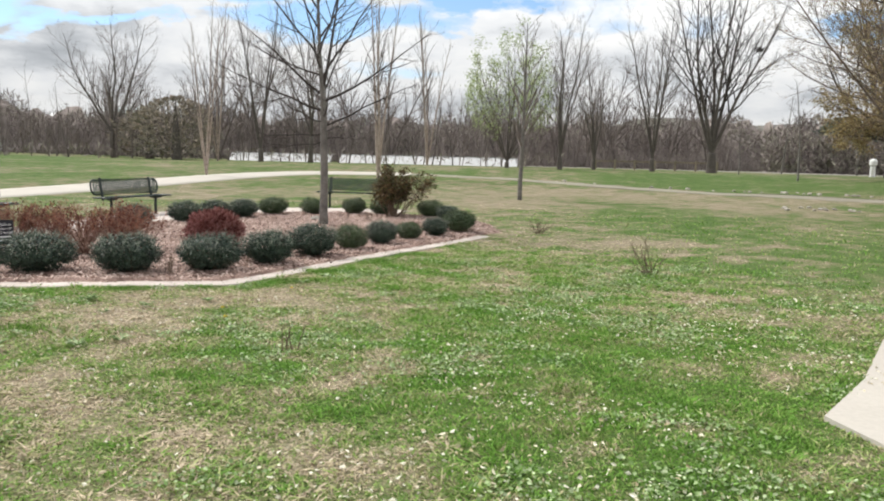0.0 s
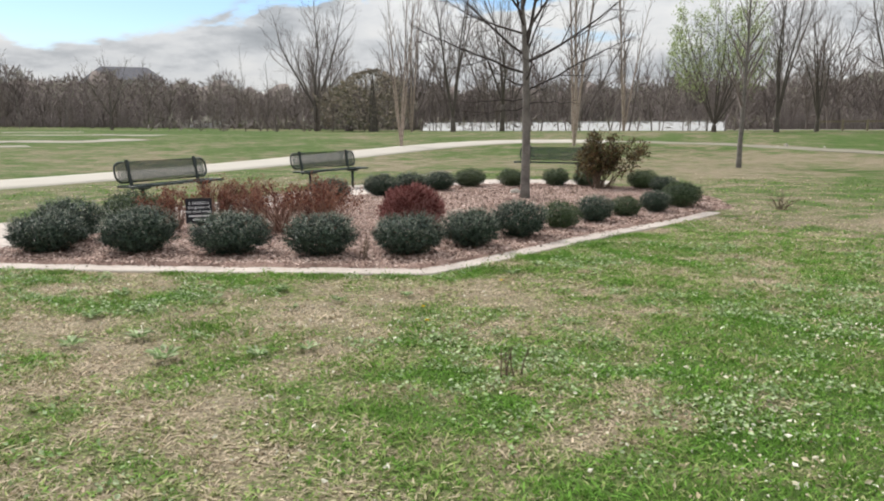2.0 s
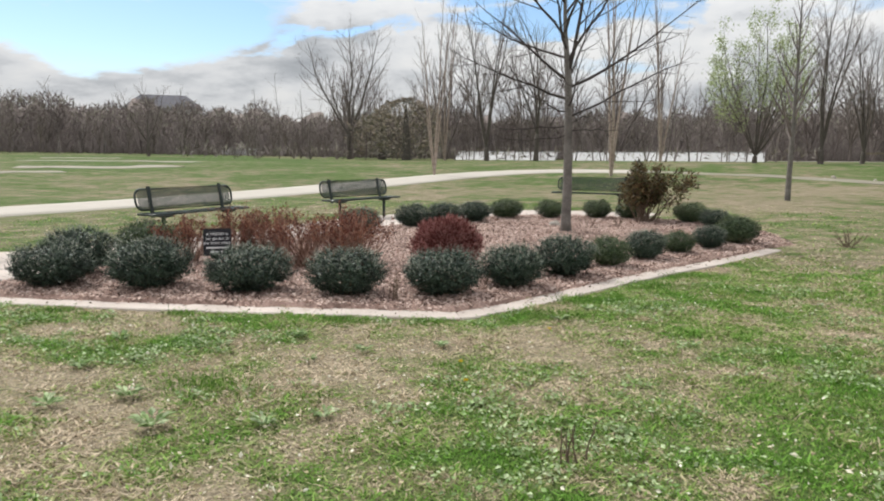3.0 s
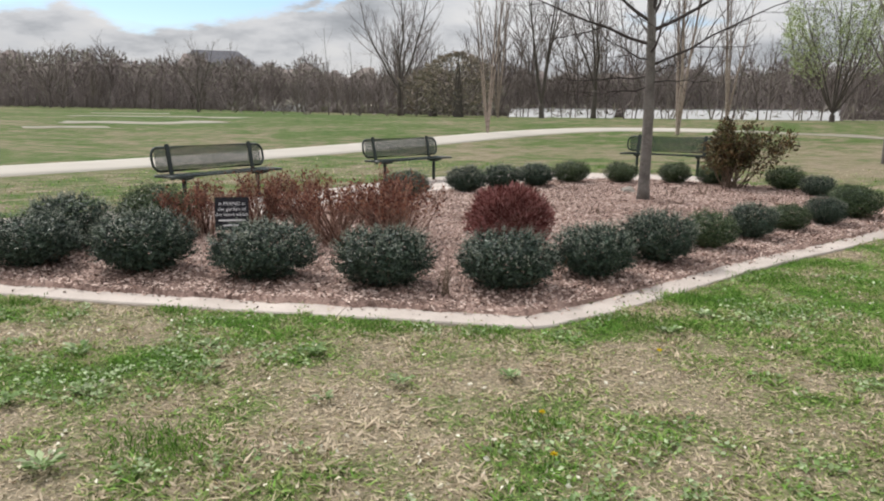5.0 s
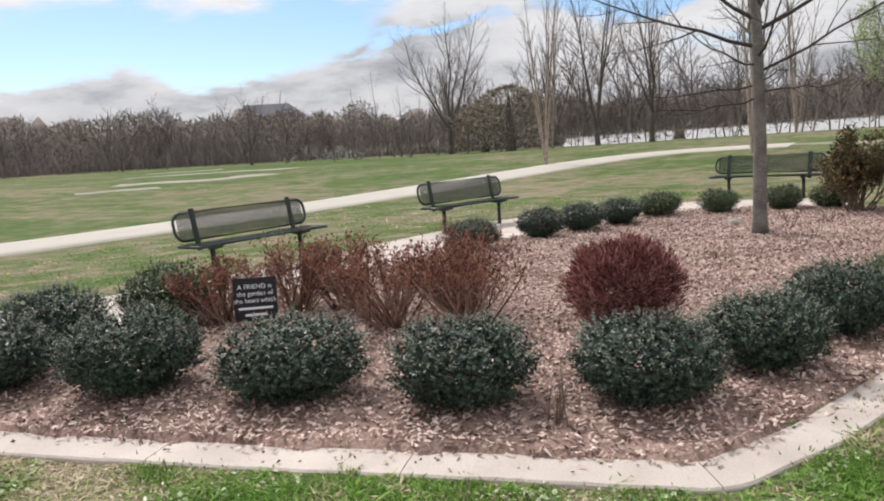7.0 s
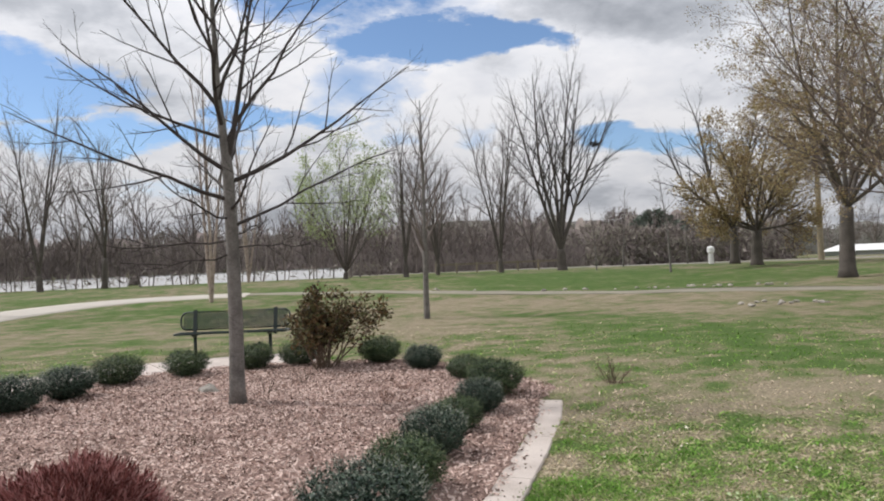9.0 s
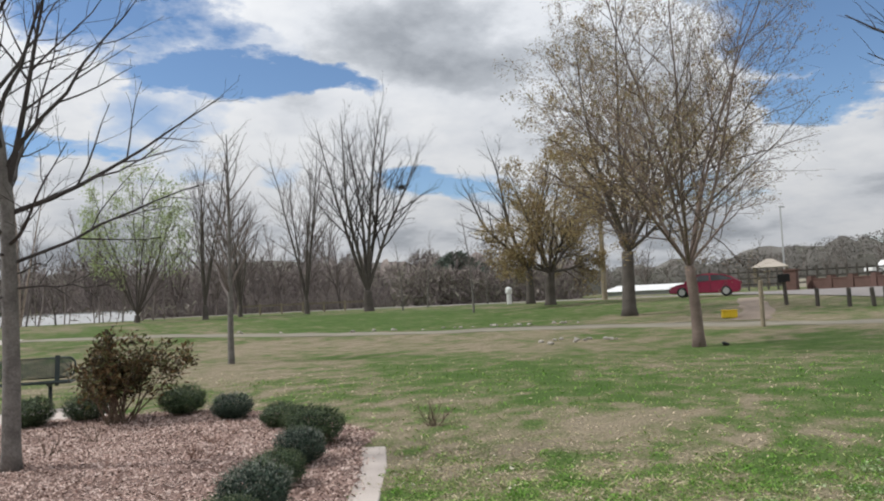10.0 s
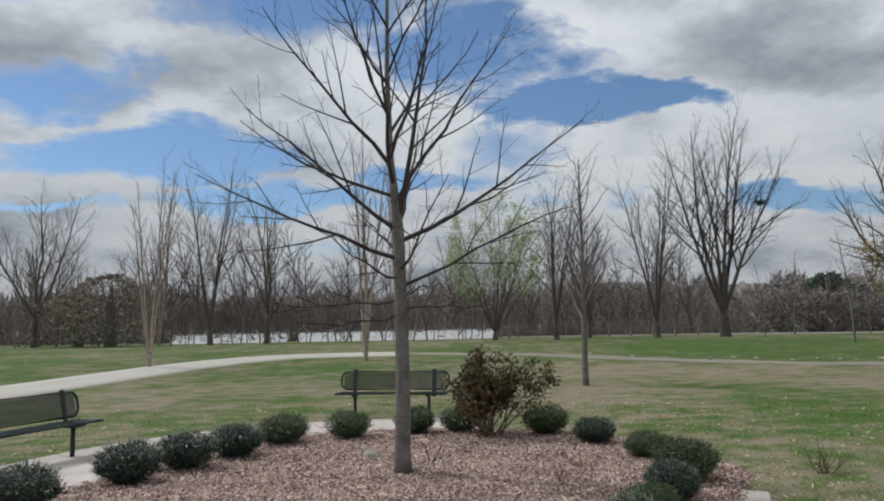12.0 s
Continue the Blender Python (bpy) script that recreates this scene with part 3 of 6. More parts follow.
# corner of another pavement by the start of the walk
s = Soup()
outline = [(2.49, 4.33), (2.62, 3.75), (3.1, 3.0), (3.6, 2.0), (7.5, 1.2), (7.6, 6.2), (4.6, 7.1), (4.0, 6.4), (3.15, 5.13)]
n = len(outline)
s.add([(x, y, 0.025) for x, y in outline] + [(x, y, -0.1) for x, y in outline], [tuple(range(n))] + [(i, n + i, n + (i + 1) % n, (i + 1) % n) for i in range(n)])
tagged(new("pavement_2", s.mesh("pavement_2", M_PATH)), "worn pale concrete pavement corner in the lawn", "pavement", kind="structure")

strip("path", [(-30, -14), (-20.6, 4), (-16.9, 14.0), (-15.7, 19.7), (-14.4, 28), (-13.0, 34.5), (-11.2, 40.5), (-8.2, 44.6), (-4.5, 45.2), (-2.5, 45.0)], 2.8, M_PATH,
      "pale concrete footpath curving across the lawn", "footpath")
strip("gravel_path", [(-3, 45.6), (2.5, 43.2), (5.6, 40.2), (10.6, 34.2), (14.3, 31.2), (17.2, 28.0), (20.6, 20.6), (25, 12), (34, -4)], 1.45, M_GRAVEL,
      "worn grey gravel path through the grass", "gravel path", lift=0.015, ragged=0.9)


M_PATCH = material("dry_patch", [(0.25, 0.225, 0.185), (0.36, 0.33, 0.28)], 0.5, 0.95, fine=12, bump=0.3)
for line, w in (([(-34.0, 33.0), (-30.5, 35.5), (-28.5, 39.0)], 2.2), ([(-42.0, 41.0), (-37.0, 43.5), (-31.5, 45.0)], 2.6), ([(-50.0, 50.0), (-46.0, 54.5)], 2.4), ([(-31.5, 28.5), (-29.5, 31.5)], 1.3)):
    strip("bare_ground", line, w, M_PATCH, "pale worn patch of bare ground in the field", "bare ground", lift=0.012, ragged=1.2)


# ---------------------------------------------------------------- trees
def wander(rng, start, way, length, n, bend, lift):
    """A crooked line from start."""
    p, d = np.array(start, float), np.array(way, float)
    d /= np.linalg.norm(d)
    pts = [p.copy()]
    for _ in range(n):
        d = d + rng.normal(size=3) * bend + np.array((0, 0, lift))
        d /= np.linalg.norm(d)
        p = p + d * length / n
        pts.append(p.copy())
    return np.array(pts)


def sprout(rng, soup, tips, pts, rad, lvl, spec):
    """Side branches along a line, level by level; spec rows: count, length ratio, angle, lift, segments, sides, start."""
    if lvl >= len(spec):
        tips.append(pts)
        return
    count, ratio, angle, lift, seg, sides, start = spec[lvl]
    total = np.linalg.norm(np.diff(pts, axis=0), axis=1).sum()
    spin = rng.random() * 6.28
    for i in range(count):
        f = start + (0.98 - start) * (i + rng.random()) / count
        g = f * (len(pts) - 1)
        k = min(int(g), len(pts) - 2)
        p = pts[k] + (pts[k + 1] - pts[k]) * (g - k)
        d = pts[k + 1] - pts[k]
        d /= np.linalg.norm(d) + 1e-9
        u = np.cross(d, (0.3, 0.2, 1.0) if abs(d[2]) < 0.9 else (1, 0, 0.1))
        u /= np.linalg.norm(u)
        w = np.cross(d, u)
        spin += 2.4 + rng.normal() * 0.4
        ang = radians(angle * (0.75 + 0.5 * rng.random()))
        way = d * math.cos(ang) + (u * math.cos(spin) + w * math.sin(spin)) * math.sin(ang)
        ln = total * ratio * (1.15 - 0.75 * f) * (0.7 + 0.6 * rng.random())
        r0 = np.interp(g, range(len(rad)), rad) * 0.55
        q = wander(rng, p, way, ln, seg, 0.10, lift)
        rr = np.linspace(r0, max(r0 * 0.3, 0.002), seg + 1)
        soup.tube(q, rr, sides, cap=False)
        sprout(rng, soup, tips, q, rr, lvl + 1, spec)
    tips.append(pts[-2:])


def tree_meshes(seed, stems, radius, spec, bark, twig, fork=0.0, leaf=None, leaf_n=0, leaf_size=0.1, lean=0.25, bend=0.05, min_r=0.0, lift=0.04, sides=8):
    """stems: list of (azimuth, tilt, length, start height). Returns meshes for trunk, crown and leaves."""
    rng = np.random.default_rng(seed)
    trunk, crown, tips = Soup(), Soup(), []
    if fork > 0:
        t0 = wander(rng, (0, 0, -0.15), (0, 0, 1), fork + 0.15, 6, 0.02, 0)
        rr = np.linspace(radius, radius * 0.8, 7)
        rr[0] *= 1.4
        rr[1] *= 1.06
        trunk.tube(t0, rr, sides)
        top = t0[-1]
    else:
        top = np.array((0, 0, -0.15))
    for az, tilt, length, h0 in stems:
        a, tl = radians(az), radians(tilt)
        way = (math.sin(a) * math.sin(tl), math.cos(a) * math.sin(tl), math.cos(tl))
        p0 = top if h0 is None else np.array((0, 0, h0))
        q = wander(rng, p0, way, length, 9, bend, lift)
        r0 = radius * (1.0 / math.sqrt(len(stems)) if fork else 1.0) * (0.7 + 0.3 * min(1, length / max(s[2] for s in stems)))
        rr = np.linspace(r0, max(min_r, r0 * 0.14), 10)
        trunk.tube(q, rr, max(5, sides - 2), cap=False)
        sprout(rng, crown, tips, q, rr, 0, spec)
    out = [trunk.mesh("trunk", bark, True), crown.mesh("crown", twig)]
    if leaf is not None:
        lv = Soup()
        ends = np.concatenate([t[-2:] for t in tips])
        pick = ends[rng.integers(0, len(ends), leaf_n)] + rng.normal(size=(leaf_n, 3)) * leaf_size * 1.4
        lv.leaves(pick, rng.normal(size=(leaf_n, 3)) + (0, 0, -0.2), leaf_size * (0.6 + 0.8 * rng.random(leaf_n)), rng, 0.7)
        out.append(lv.mesh("leaves", leaf))
    return out


def tree(meshes, x, y, label, category="tree", scale=1.0, turn=0.0, group="", name="tree", sink=0.0):
    ob = thing(name, label, category, pose(*on_ground(x, y, -sink), 0, 0, turn) @ Matrix.Scale(scale, 4), group)
    for nm, me in zip(("trunk", "crown", "leaves"), meshes):
        part(nm, me, ob)
    return ob


# young bare tree standing in the bed: limbs as height, azimuth from east, run, climb, radius
rng = np.random.default_rng(5)
trunk, crown, tips = Soup(), Soup(), []
axis_pts = np.array([(0.0, 0, -0.1), (0.0, 0, 0.25), (0.01, 0, 1.0), (0.0, 0.01, 1.9), (-0.02, 0, 2.75), (-0.10, 0.02, 3.6), (-0.13, 0, 4.6), (-0.12, 0.03, 5.6), (-0.17, 0, 6.5), (-0.16, 0, 7.3)])
axis_rad = np.array([0.118, 0.090, 0.082, 0.075, 0.066, 0.038, 0.028, 0.019, 0.012, 0.005])
trunk.tube(axis_pts, axis_rad, 12)
YOUNG_LIMBS = [(2.75, 178, 1.72, 1.55, .036), (3.5, 175, 1.45, 1.95, .034), (2.42, 186, 2.25, 0.95, .034), (2.62, 4, 2.35, 1.45, .038), (3.05, -8, 1.45, 2.1, .036),
         (3.6, 14, 0.8, 2.2, .032), (2.1, -6, 1.85, 1.0, .026), (3.15, 190, 1.75, 0.75, .028), (1.95, 172, 1.45, 0.12, .016), (1.8, 195, 1.3, -0.05, .014),
         (2.0, 10, 0.55, 0.25, .013), (1.85, -15, 0.95, 0.0, .013), (2.85, -4, 0.32, 3.1, .046), (2.8, 80, 1.6, 1.5, .032), (3.3, 262, 1.5, 1.7, .032), (2.3, 285, 1.6, 0.8, .024),
         (2.5, 110, 1.7, 0.9, .026), (3.9, 60, 1.2, 1.6, .026), (4.1, 230, 1.15, 1.5, .026), (4.5, 150, 1.0, 1.4, .022), (4.6, 330, 1.0, 1.5, .022), (5.1, 20, 0.7, 1.2, .018),
         (5.2, 200, 0.7, 1.1, .018), (5.7, 95, 0.45, 0.9, .012), (5.9, 280, 0.45, 0.8, .012), (2.2, 230, 1.3, 0.5, .018)]
for z0, az, run, climb, r0 in YOUNG_LIMBS:
    a = radians(az)
    g = np.interp(z0, axis_pts[:, 2], axis_pts[:, 0])
    u = np.linspace(0, 1, 8)
    end = np.array((math.cos(a) * run, math.sin(a) * run, climb))
    sag = np.stack([np.zeros(8), np.zeros(8), (u ** 1.25 - u) * run * 0.35], 1)
    q = np.array((g, 0, z0)) + u[:, None] * end + sag + np.concatenate([[[0, 0, 0]], np.cumsum(rng.normal(size=(7, 3)) * 0.025, axis=0)])
    rr = np.linspace(r0 * 0.84, 0.0045, 8)
    crown.tube(q, rr, 6, cap=False)
    sprout(rng, crown, tips, q, rr, 0, [(8, 0.40, 38, 0.06, 4, 4, 0.22), (4, 0.45, 38, 0.05, 3, 3, 0.25)])
young = thing("tree", "young bare tree with smooth grey trunk in the mulch", "tree", pose(-2.546, 15.94, 0.02, 0, 0.0, 0))
part("trunk", trunk, young, mat=M_BARK, smooth=True)
part("crown", crown, young, "bare dark branches with fine twigs", mat=M_TWIG)

BARE = [(13, 0.40, 32, 0.05, 5, 4, 0.2), (7, 0.45, 34, 0.05, 4, 3, 0.2), (5, 0.45, 36, 0.04, 2, 3, 0.2)]
# slim sapling on the lawn
sap = tree_meshes(21, [(0, 1, 6.6, 0)], 0.10, [(26, 0.30, 38, 0.07, 5, 4, 0.26), (5, 0.42, 36, 0.06, 3, 3, 0.25)], M_BARK, M_FARTWIG, bend=0.015, lift=0)
tree(sap, 2.7, 28.5, "slim bare sapling with upright twigs on the lawn")
# large bare tree of several stems, with a nest
big = tree_meshes(22, [(250, 11, 13.4, None), (75, 10, 13.8, None), (160, 4, 14.2, None), (285, 18, 12.8, None), (100, 19, 12.6, None), (340, 7, 13.6, None)], 0.40, BARE, M_BARK_D, M_TWIG, fork=1.6, lift=0.015, bend=0.04, min_r=0.02)
big_tree = tree(big, 19.2, 56.2, "tall bare tree forking low into dark stems", scale=0.93)
nest = Soup()
rng = np.random.default_rng(3)
for _ in range(120):
    a = rng.random() * 6.28
    c = np.array((math.cos(a), math.sin(a), 0)) * 0.22 * rng.random() + (0, 0, rng.normal() * 0.09)
    d = rng.normal(size=3) * (0.2, 0.2, 0.08)
    nest.tube([c - d, c + d], [0.012, 0.008], 3)
part("twig_nest", nest, big_tree, "ball-shaped nest of dark twigs", mat=M_TWIG).location = (2.9, -0.6, 9.6)
second = tree_meshes(23, [(270, 10, 10.5, None), (80, 8, 11.0, None), (180, 14, 9.5, None), (330, 13, 9.0, None), (130, 5, 10.5, None)], 0.21, BARE, M_BARK_D, M_FARTWIG, fork=1.0, lift=0.02, min_r=0.015)
tree(second, 15.4, 58.5, "bare tree with slender rising branches", scale=1.0)
# river birches: clumps of pale stems
birch = tree_meshes(24, [(250, 7, 10.5, 0), (80, 6, 11.5, 0), (170, 4, 12.0, 0), (320, 9, 9.5, 0)], 0.09, [(12, 0.24, 26, 0.08, 4, 3, 0.3), (5, 0.42, 30, 0.06, 3, 3, 0.25)], M_BIRCH, M_FARTWIG, bend=0.02, lift=0.01)
tree(birch, -12.9, 39.3, "clump of pale-barked birch stems beside the path", turn=20, group="birches", scale=0.74)
tree(birch, -4.05, 41.3, "clump of pale-barked birch stems beside the path", turn=140, group="birches", scale=0.95)
# tree with opening greenish leaves
green = tree_meshes(25, [(260, 17, 8.6, None), (90, 15, 9.0, None), (180, 8, 9.4, None), (20, 12, 9.2, None), (300, 27, 7.6, None), (60, 28, 7.6, None), (140, 22, 8.2, None), (230, 34, 6.4, None), (100, 36, 6.6, None)], 0.20, BARE, M_BARK_D, M_FARTWIG,
                    fork=0.5, leaf=M_BUD, leaf_n=9500, leaf_size=0.12, lift=0.03, min_r=0.012)
tree(green, 4.3, 60.5, "tree with pale green opening leaves", scale=1.0)
tree(second, 8.2, 58.0, "bare tree with slender rising branches", scale=0.95, turn=120)
tree(second, -17.0, 66.0, "dark bare tree by the edge of the wood", scale=1.15, turn=60, group="wood edge trees")
dark = tree_meshes(26, [(250, 22, 9.0, None), (70, 18, 9.5, None), (160, 14, 10.0, None), (340, 25, 8.0, None)], 0.22, BARE, M_BARK_D, M_FARTWIG, fork=2.2, lift=0.02, bend=0.10, min_r=0.012)
tree(dark, -31.5, 69.0, "dark bare tree at the far edge of the field", scale=1.08, group="wood edge trees")
tree(dark, -33.5, 73.5, "dark bare tree by the edge of the wood", scale=0.9, turn=200, group="wood edge trees")
tree(dark, -13.5, 70.5, "dark bare tree by the edge of the wood", scale=1.1, turn=90, group="wood edge trees")
tree(birch, -21.0, 66.5, "slim bare trees by the edge of the wood", scale=1.15, turn=75, group="wood edge trees")
tree(birch, -2.5, 70.0, "slim bare trees by the edge of the wood", scale=1.2, turn=250, group="wood edge trees")
tree(second, 11.5, 62.0, "bare tree with slender rising branches", scale=0.8, turn=250)
# thin young trees beyond the gravel path
thin = tree_meshes(27, [(0, 2, 5.6, 0)], 0.06, [(16, 0.26, 40, 0.06, 4, 3, 0.35), (4, 0.4, 36, 0.05, 2, 3, 0.25)], M_BARK, M_FARTWIG, bend=0.02, lift=0)
for x, y, s in ((19.3, 51.0, 0.8), (19.4, 42.4, 1.0), (26.2, 60.4, 1.1), (-57, 59, 0.75), (-58, 66, 0.8), (-39.5, 61.5, 0.5), (33, 62, 0.9)):
    tree(thin, x, y, "thin young tree standing in the grass", scale=s, turn=x * 37, group="young trees")
tree(dark, -50.5, 63.5, "small dark bare tree in the field", scale=0.6, turn=40)

# three large trees holding old brown leaves and catkins
OAK = [(17, 0.40, 44, 0.03, 5, 4, 0.14), (8, 0.48, 40, 0.02, 3, 3, 0.2), (6, 0.48, 40, 0.02, 2, 3, 0.15)]
oak_c = tree_meshes(31, [(0, 3, 8.6, None), (265, 27, 8.2, None), (95, 30, 8.6, None), (180, 26, 7.6, None), (20, 28, 7.2, None), (60, 50, 7.4, None), (300, 46, 6.6, None), (95, 66, 6.6, None), (250, 62, 5.4, None), (140, 12, 8.6, None)], 0.155, OAK, M_BARK_P, M_OAKTWIG, fork=2.1,
                    leaf=M_OAKBUD, leaf_n=22000, leaf_size=0.042, lift=0.03, bend=0.05)
tree(oak_c, 12.75, 20.75, "large spring tree with pinkish trunk and reddish catkins", turn=30)
oak_b = tree_meshes(32, [(0, 3, 12.0, None), (265, 30, 9.5, None), (95, 30, 9.0, None), (180, 30, 8.6, None), (20, 32, 9.0, None), (240, 52, 7.2, None), (60, 50, 7.0, None), (140, 55, 7.0, None)], 0.31, OAK, M_BARK_D, M_OAKTWIG, fork=2.8,
                    leaf=M_OAKLEAF, leaf_n=36000, leaf_size=0.075, lift=0.015, bend=0.06)
tree(oak_b, 20.7, 31.6, "large dark-trunked tree with thin olive brown leaves", turn=10)
oak_a = tree_meshes(33, [(0, 3, 7.6, None), (265, 36, 6.6, None), (95, 36, 6.4, None), (180, 36, 6.2, None), (20, 36, 6.2, None), (255, 62, 5.6, None), (60, 60, 5.6, None), (260, 80, 4.6, None), (90, 78, 4.6, None)], 0.33, OAK, M_BARK_D, M_OAKTWIG, fork=2.0,
                    leaf=M_OAKLEAF, leaf_n=28000, leaf_size=0.10, lift=0.0, bend=0.07)
tree(oak_a, 25.9, 43.9, "spreading tree with orange brown old leaves", turn=0)
curved = tree_meshes(34, [(285, 38, 9.0, None), (270, 55, 8.0, None), (60, 30, 8.0, None), (180, 20, 9.0, None)], 0.30, BARE, M_BARK_D, M_TWIG, fork=2.4, lift=0.07, bend=0.09, min_r=0.015)
tree(curved, 28.5, 49.5, "bare tree with crooked curving limbs")
# branch ends of a tree whose trunk stands beside the view
side_tree = tree_meshes(35, [(300, 42, 6.0, None), (270, 60, 5.5, None), (0, 30, 6, None), (120, 40, 6, None), (230, 48, 5.0, None)], 0.2, BARE[:2], M_BARK_D, M_TWIG, fork=2.2, lift=-0.01)
limb_tree = tree_meshes(36, [(35, 62, 3.6, None), (60, 72, 3.2, None), (10, 55, 4.2, None), (90, 60, 3.4, None), (230, 40, 4.0, None), (300, 50, 4.0, None), (150, 35, 4.4, None)], 0.17, BARE, M_BARK_D, M_TWIG, fork=1.7, lift=0.0, bend=0.09)
tree(limb_tree, -14.4, 9.6, "dark bare tree with low crooked limbs near the pavement")
tree(side_tree, 11.0, 11.4, "bare tree with drooping dark branch tips")


# ---------------------------------------------------------------- far wood, hedge, hill and water
def polar(az, r):
    a = radians(az)
    return -3 - math.sin(a) * r, 10 + math.cos(a) * r


def ridge(name, az0, az1, r0, r1, tall, mat, label, category, n=260, rough=0.6, seed=1, base=0.0, knobs=9):
    """A long bank of woodland with an uneven top."""
    rows_ = []
    for i in range(n + 1):
        az = az0 + (az1 - az0) * i / n
        k = i / n
        r = r0 + (r1 - r0) * k
        ht = tall(k) if callable(tall) else tall
        ring = []
        for j in range(knobs):
            u = j / (knobs - 1)
            prof = math.sin(math.pi * min(1, u * 1.0)) ** 0.45
            jit = 1 + rough * (float(value_noise(i * 0.45, j * 1.7, seed)) - 0.5) + rough * 0.7 * (float(value_noise(i * 0.11, j, seed + 5)) - 0.5)
            x, y = polar(az, r + 14 * u + 2.0 * (float(value_noise(i * 0.6, j * 2.1, seed + 2)) - 0.5))
            ring.append((x, y, float(rise(x, y)) - 0.2 + base + ht * prof * jit))
        rows_.append(ring)
    m = knobs
    v = np.array(rows_).reshape(-1, 3)
    f = [(i * m + j, (i + 1) * m + j, (i + 1) * m + j + 1, i * m + j + 1) for i in range(n) for j in range(m - 1)]
    return tagged(new(name, quick_mesh(name, v, f, mat)), label, category, kind="stuff")


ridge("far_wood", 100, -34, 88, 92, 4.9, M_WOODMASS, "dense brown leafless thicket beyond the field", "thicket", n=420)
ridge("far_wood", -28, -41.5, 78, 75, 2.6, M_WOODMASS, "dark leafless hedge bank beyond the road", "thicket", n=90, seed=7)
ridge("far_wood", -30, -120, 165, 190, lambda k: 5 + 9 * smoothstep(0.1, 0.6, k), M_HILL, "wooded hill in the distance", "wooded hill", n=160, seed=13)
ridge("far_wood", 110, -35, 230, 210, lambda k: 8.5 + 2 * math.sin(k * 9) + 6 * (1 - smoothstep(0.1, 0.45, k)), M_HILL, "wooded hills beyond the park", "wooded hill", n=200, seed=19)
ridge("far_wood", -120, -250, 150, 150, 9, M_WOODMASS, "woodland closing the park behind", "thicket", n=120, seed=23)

def cover_bank(name, az0, az1, r0, r1, tall, n, size, thin, mat, label, category, seed):
    """Loose twigs or leaf clumps over the face and top of a bank."""
    r = np.random.default_rng(seed)
    a = np.radians(az0 + (az1 - az0) * r.random(n))
    k = (np.degrees(a) - az0) / (az1 - az0)
    rad = r0 + (r1 - r0) * k + r.random(n) * 9 - 1.5
    x, y = -3 - np.sin(a) * rad, 10 + np.cos(a) * rad
    lump = 0.75 + 0.5 * value_noise(np.degrees(a) * 0.9, rad * 0.12, seed)
    top = np.array([tall(q) for q in k]) if callable(tall) else tall
    z = rise(x, y) + top * lump * ((1.18 if thin < 0.3 else 0.93) * r.random(n) ** 0.75)
    d = r.normal(size=(n, 3)) * (0.7, 0.7, 0.6) + (0, 0, 0.7)
    s = Soup()
    s.leaves(np.stack([x, y, z], 1), d, size * (0.5 + r.random(n)), r, thin)
    tagged(new(name, s.mesh(name, mat)), label, category, kind="stuff")


# bank twigs are lightened too, with haze in their colour
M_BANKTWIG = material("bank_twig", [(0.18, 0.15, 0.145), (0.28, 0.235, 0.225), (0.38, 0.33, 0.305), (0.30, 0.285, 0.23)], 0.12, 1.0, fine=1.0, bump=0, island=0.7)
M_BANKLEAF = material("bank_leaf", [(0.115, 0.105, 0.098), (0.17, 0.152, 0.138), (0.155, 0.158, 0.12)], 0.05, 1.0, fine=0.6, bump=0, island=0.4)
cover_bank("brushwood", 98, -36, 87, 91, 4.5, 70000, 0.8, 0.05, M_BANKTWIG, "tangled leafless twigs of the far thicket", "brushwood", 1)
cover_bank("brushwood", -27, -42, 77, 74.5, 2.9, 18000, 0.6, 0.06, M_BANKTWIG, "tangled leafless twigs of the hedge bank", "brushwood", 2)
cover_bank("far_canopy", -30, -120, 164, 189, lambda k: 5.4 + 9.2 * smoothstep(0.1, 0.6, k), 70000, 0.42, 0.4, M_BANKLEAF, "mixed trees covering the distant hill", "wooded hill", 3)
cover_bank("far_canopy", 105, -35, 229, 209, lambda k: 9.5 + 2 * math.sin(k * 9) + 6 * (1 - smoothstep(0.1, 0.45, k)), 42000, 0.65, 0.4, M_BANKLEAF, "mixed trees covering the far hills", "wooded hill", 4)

cover_bank("brushwood", 40, -12, 62, 66, 0.8, 1500, 0.7, 0.05, M_BANKTWIG, "low dry brush before the pale strip", "brushwood", 6)
r = np.random.default_rng(90)
s = Soup()
for _ in range(70):
    az_, r_ = 34 - 44 * r.random(), 60 + 9 * r.random()
    x_, y_ = polar(az_, r_)
    q = wander(r, on_ground(x_, y_, -0.1), (r.normal() * 0.12, r.normal() * 0.12, 1), 3 + 6 * r.random() ** 2, 5, 0.07, 0.03)
    rd = np.linspace(0.035 + 0.04 * r.random(), 0.012, 6)
    s.tube(q, rd, 4, cap=False)
    sprout(r, s, [], q, rd, 0, [(7, 0.34, 32, 0.06, 3, 3, 0.3), (4, 0.42, 34, 0.05, 2, 3, 0.25)])
tagged(new("brushwood", s.mesh("brushwood", M_FARTWIG)), "young bare trees growing before the pale strip", "brushwood", kind="stuff")

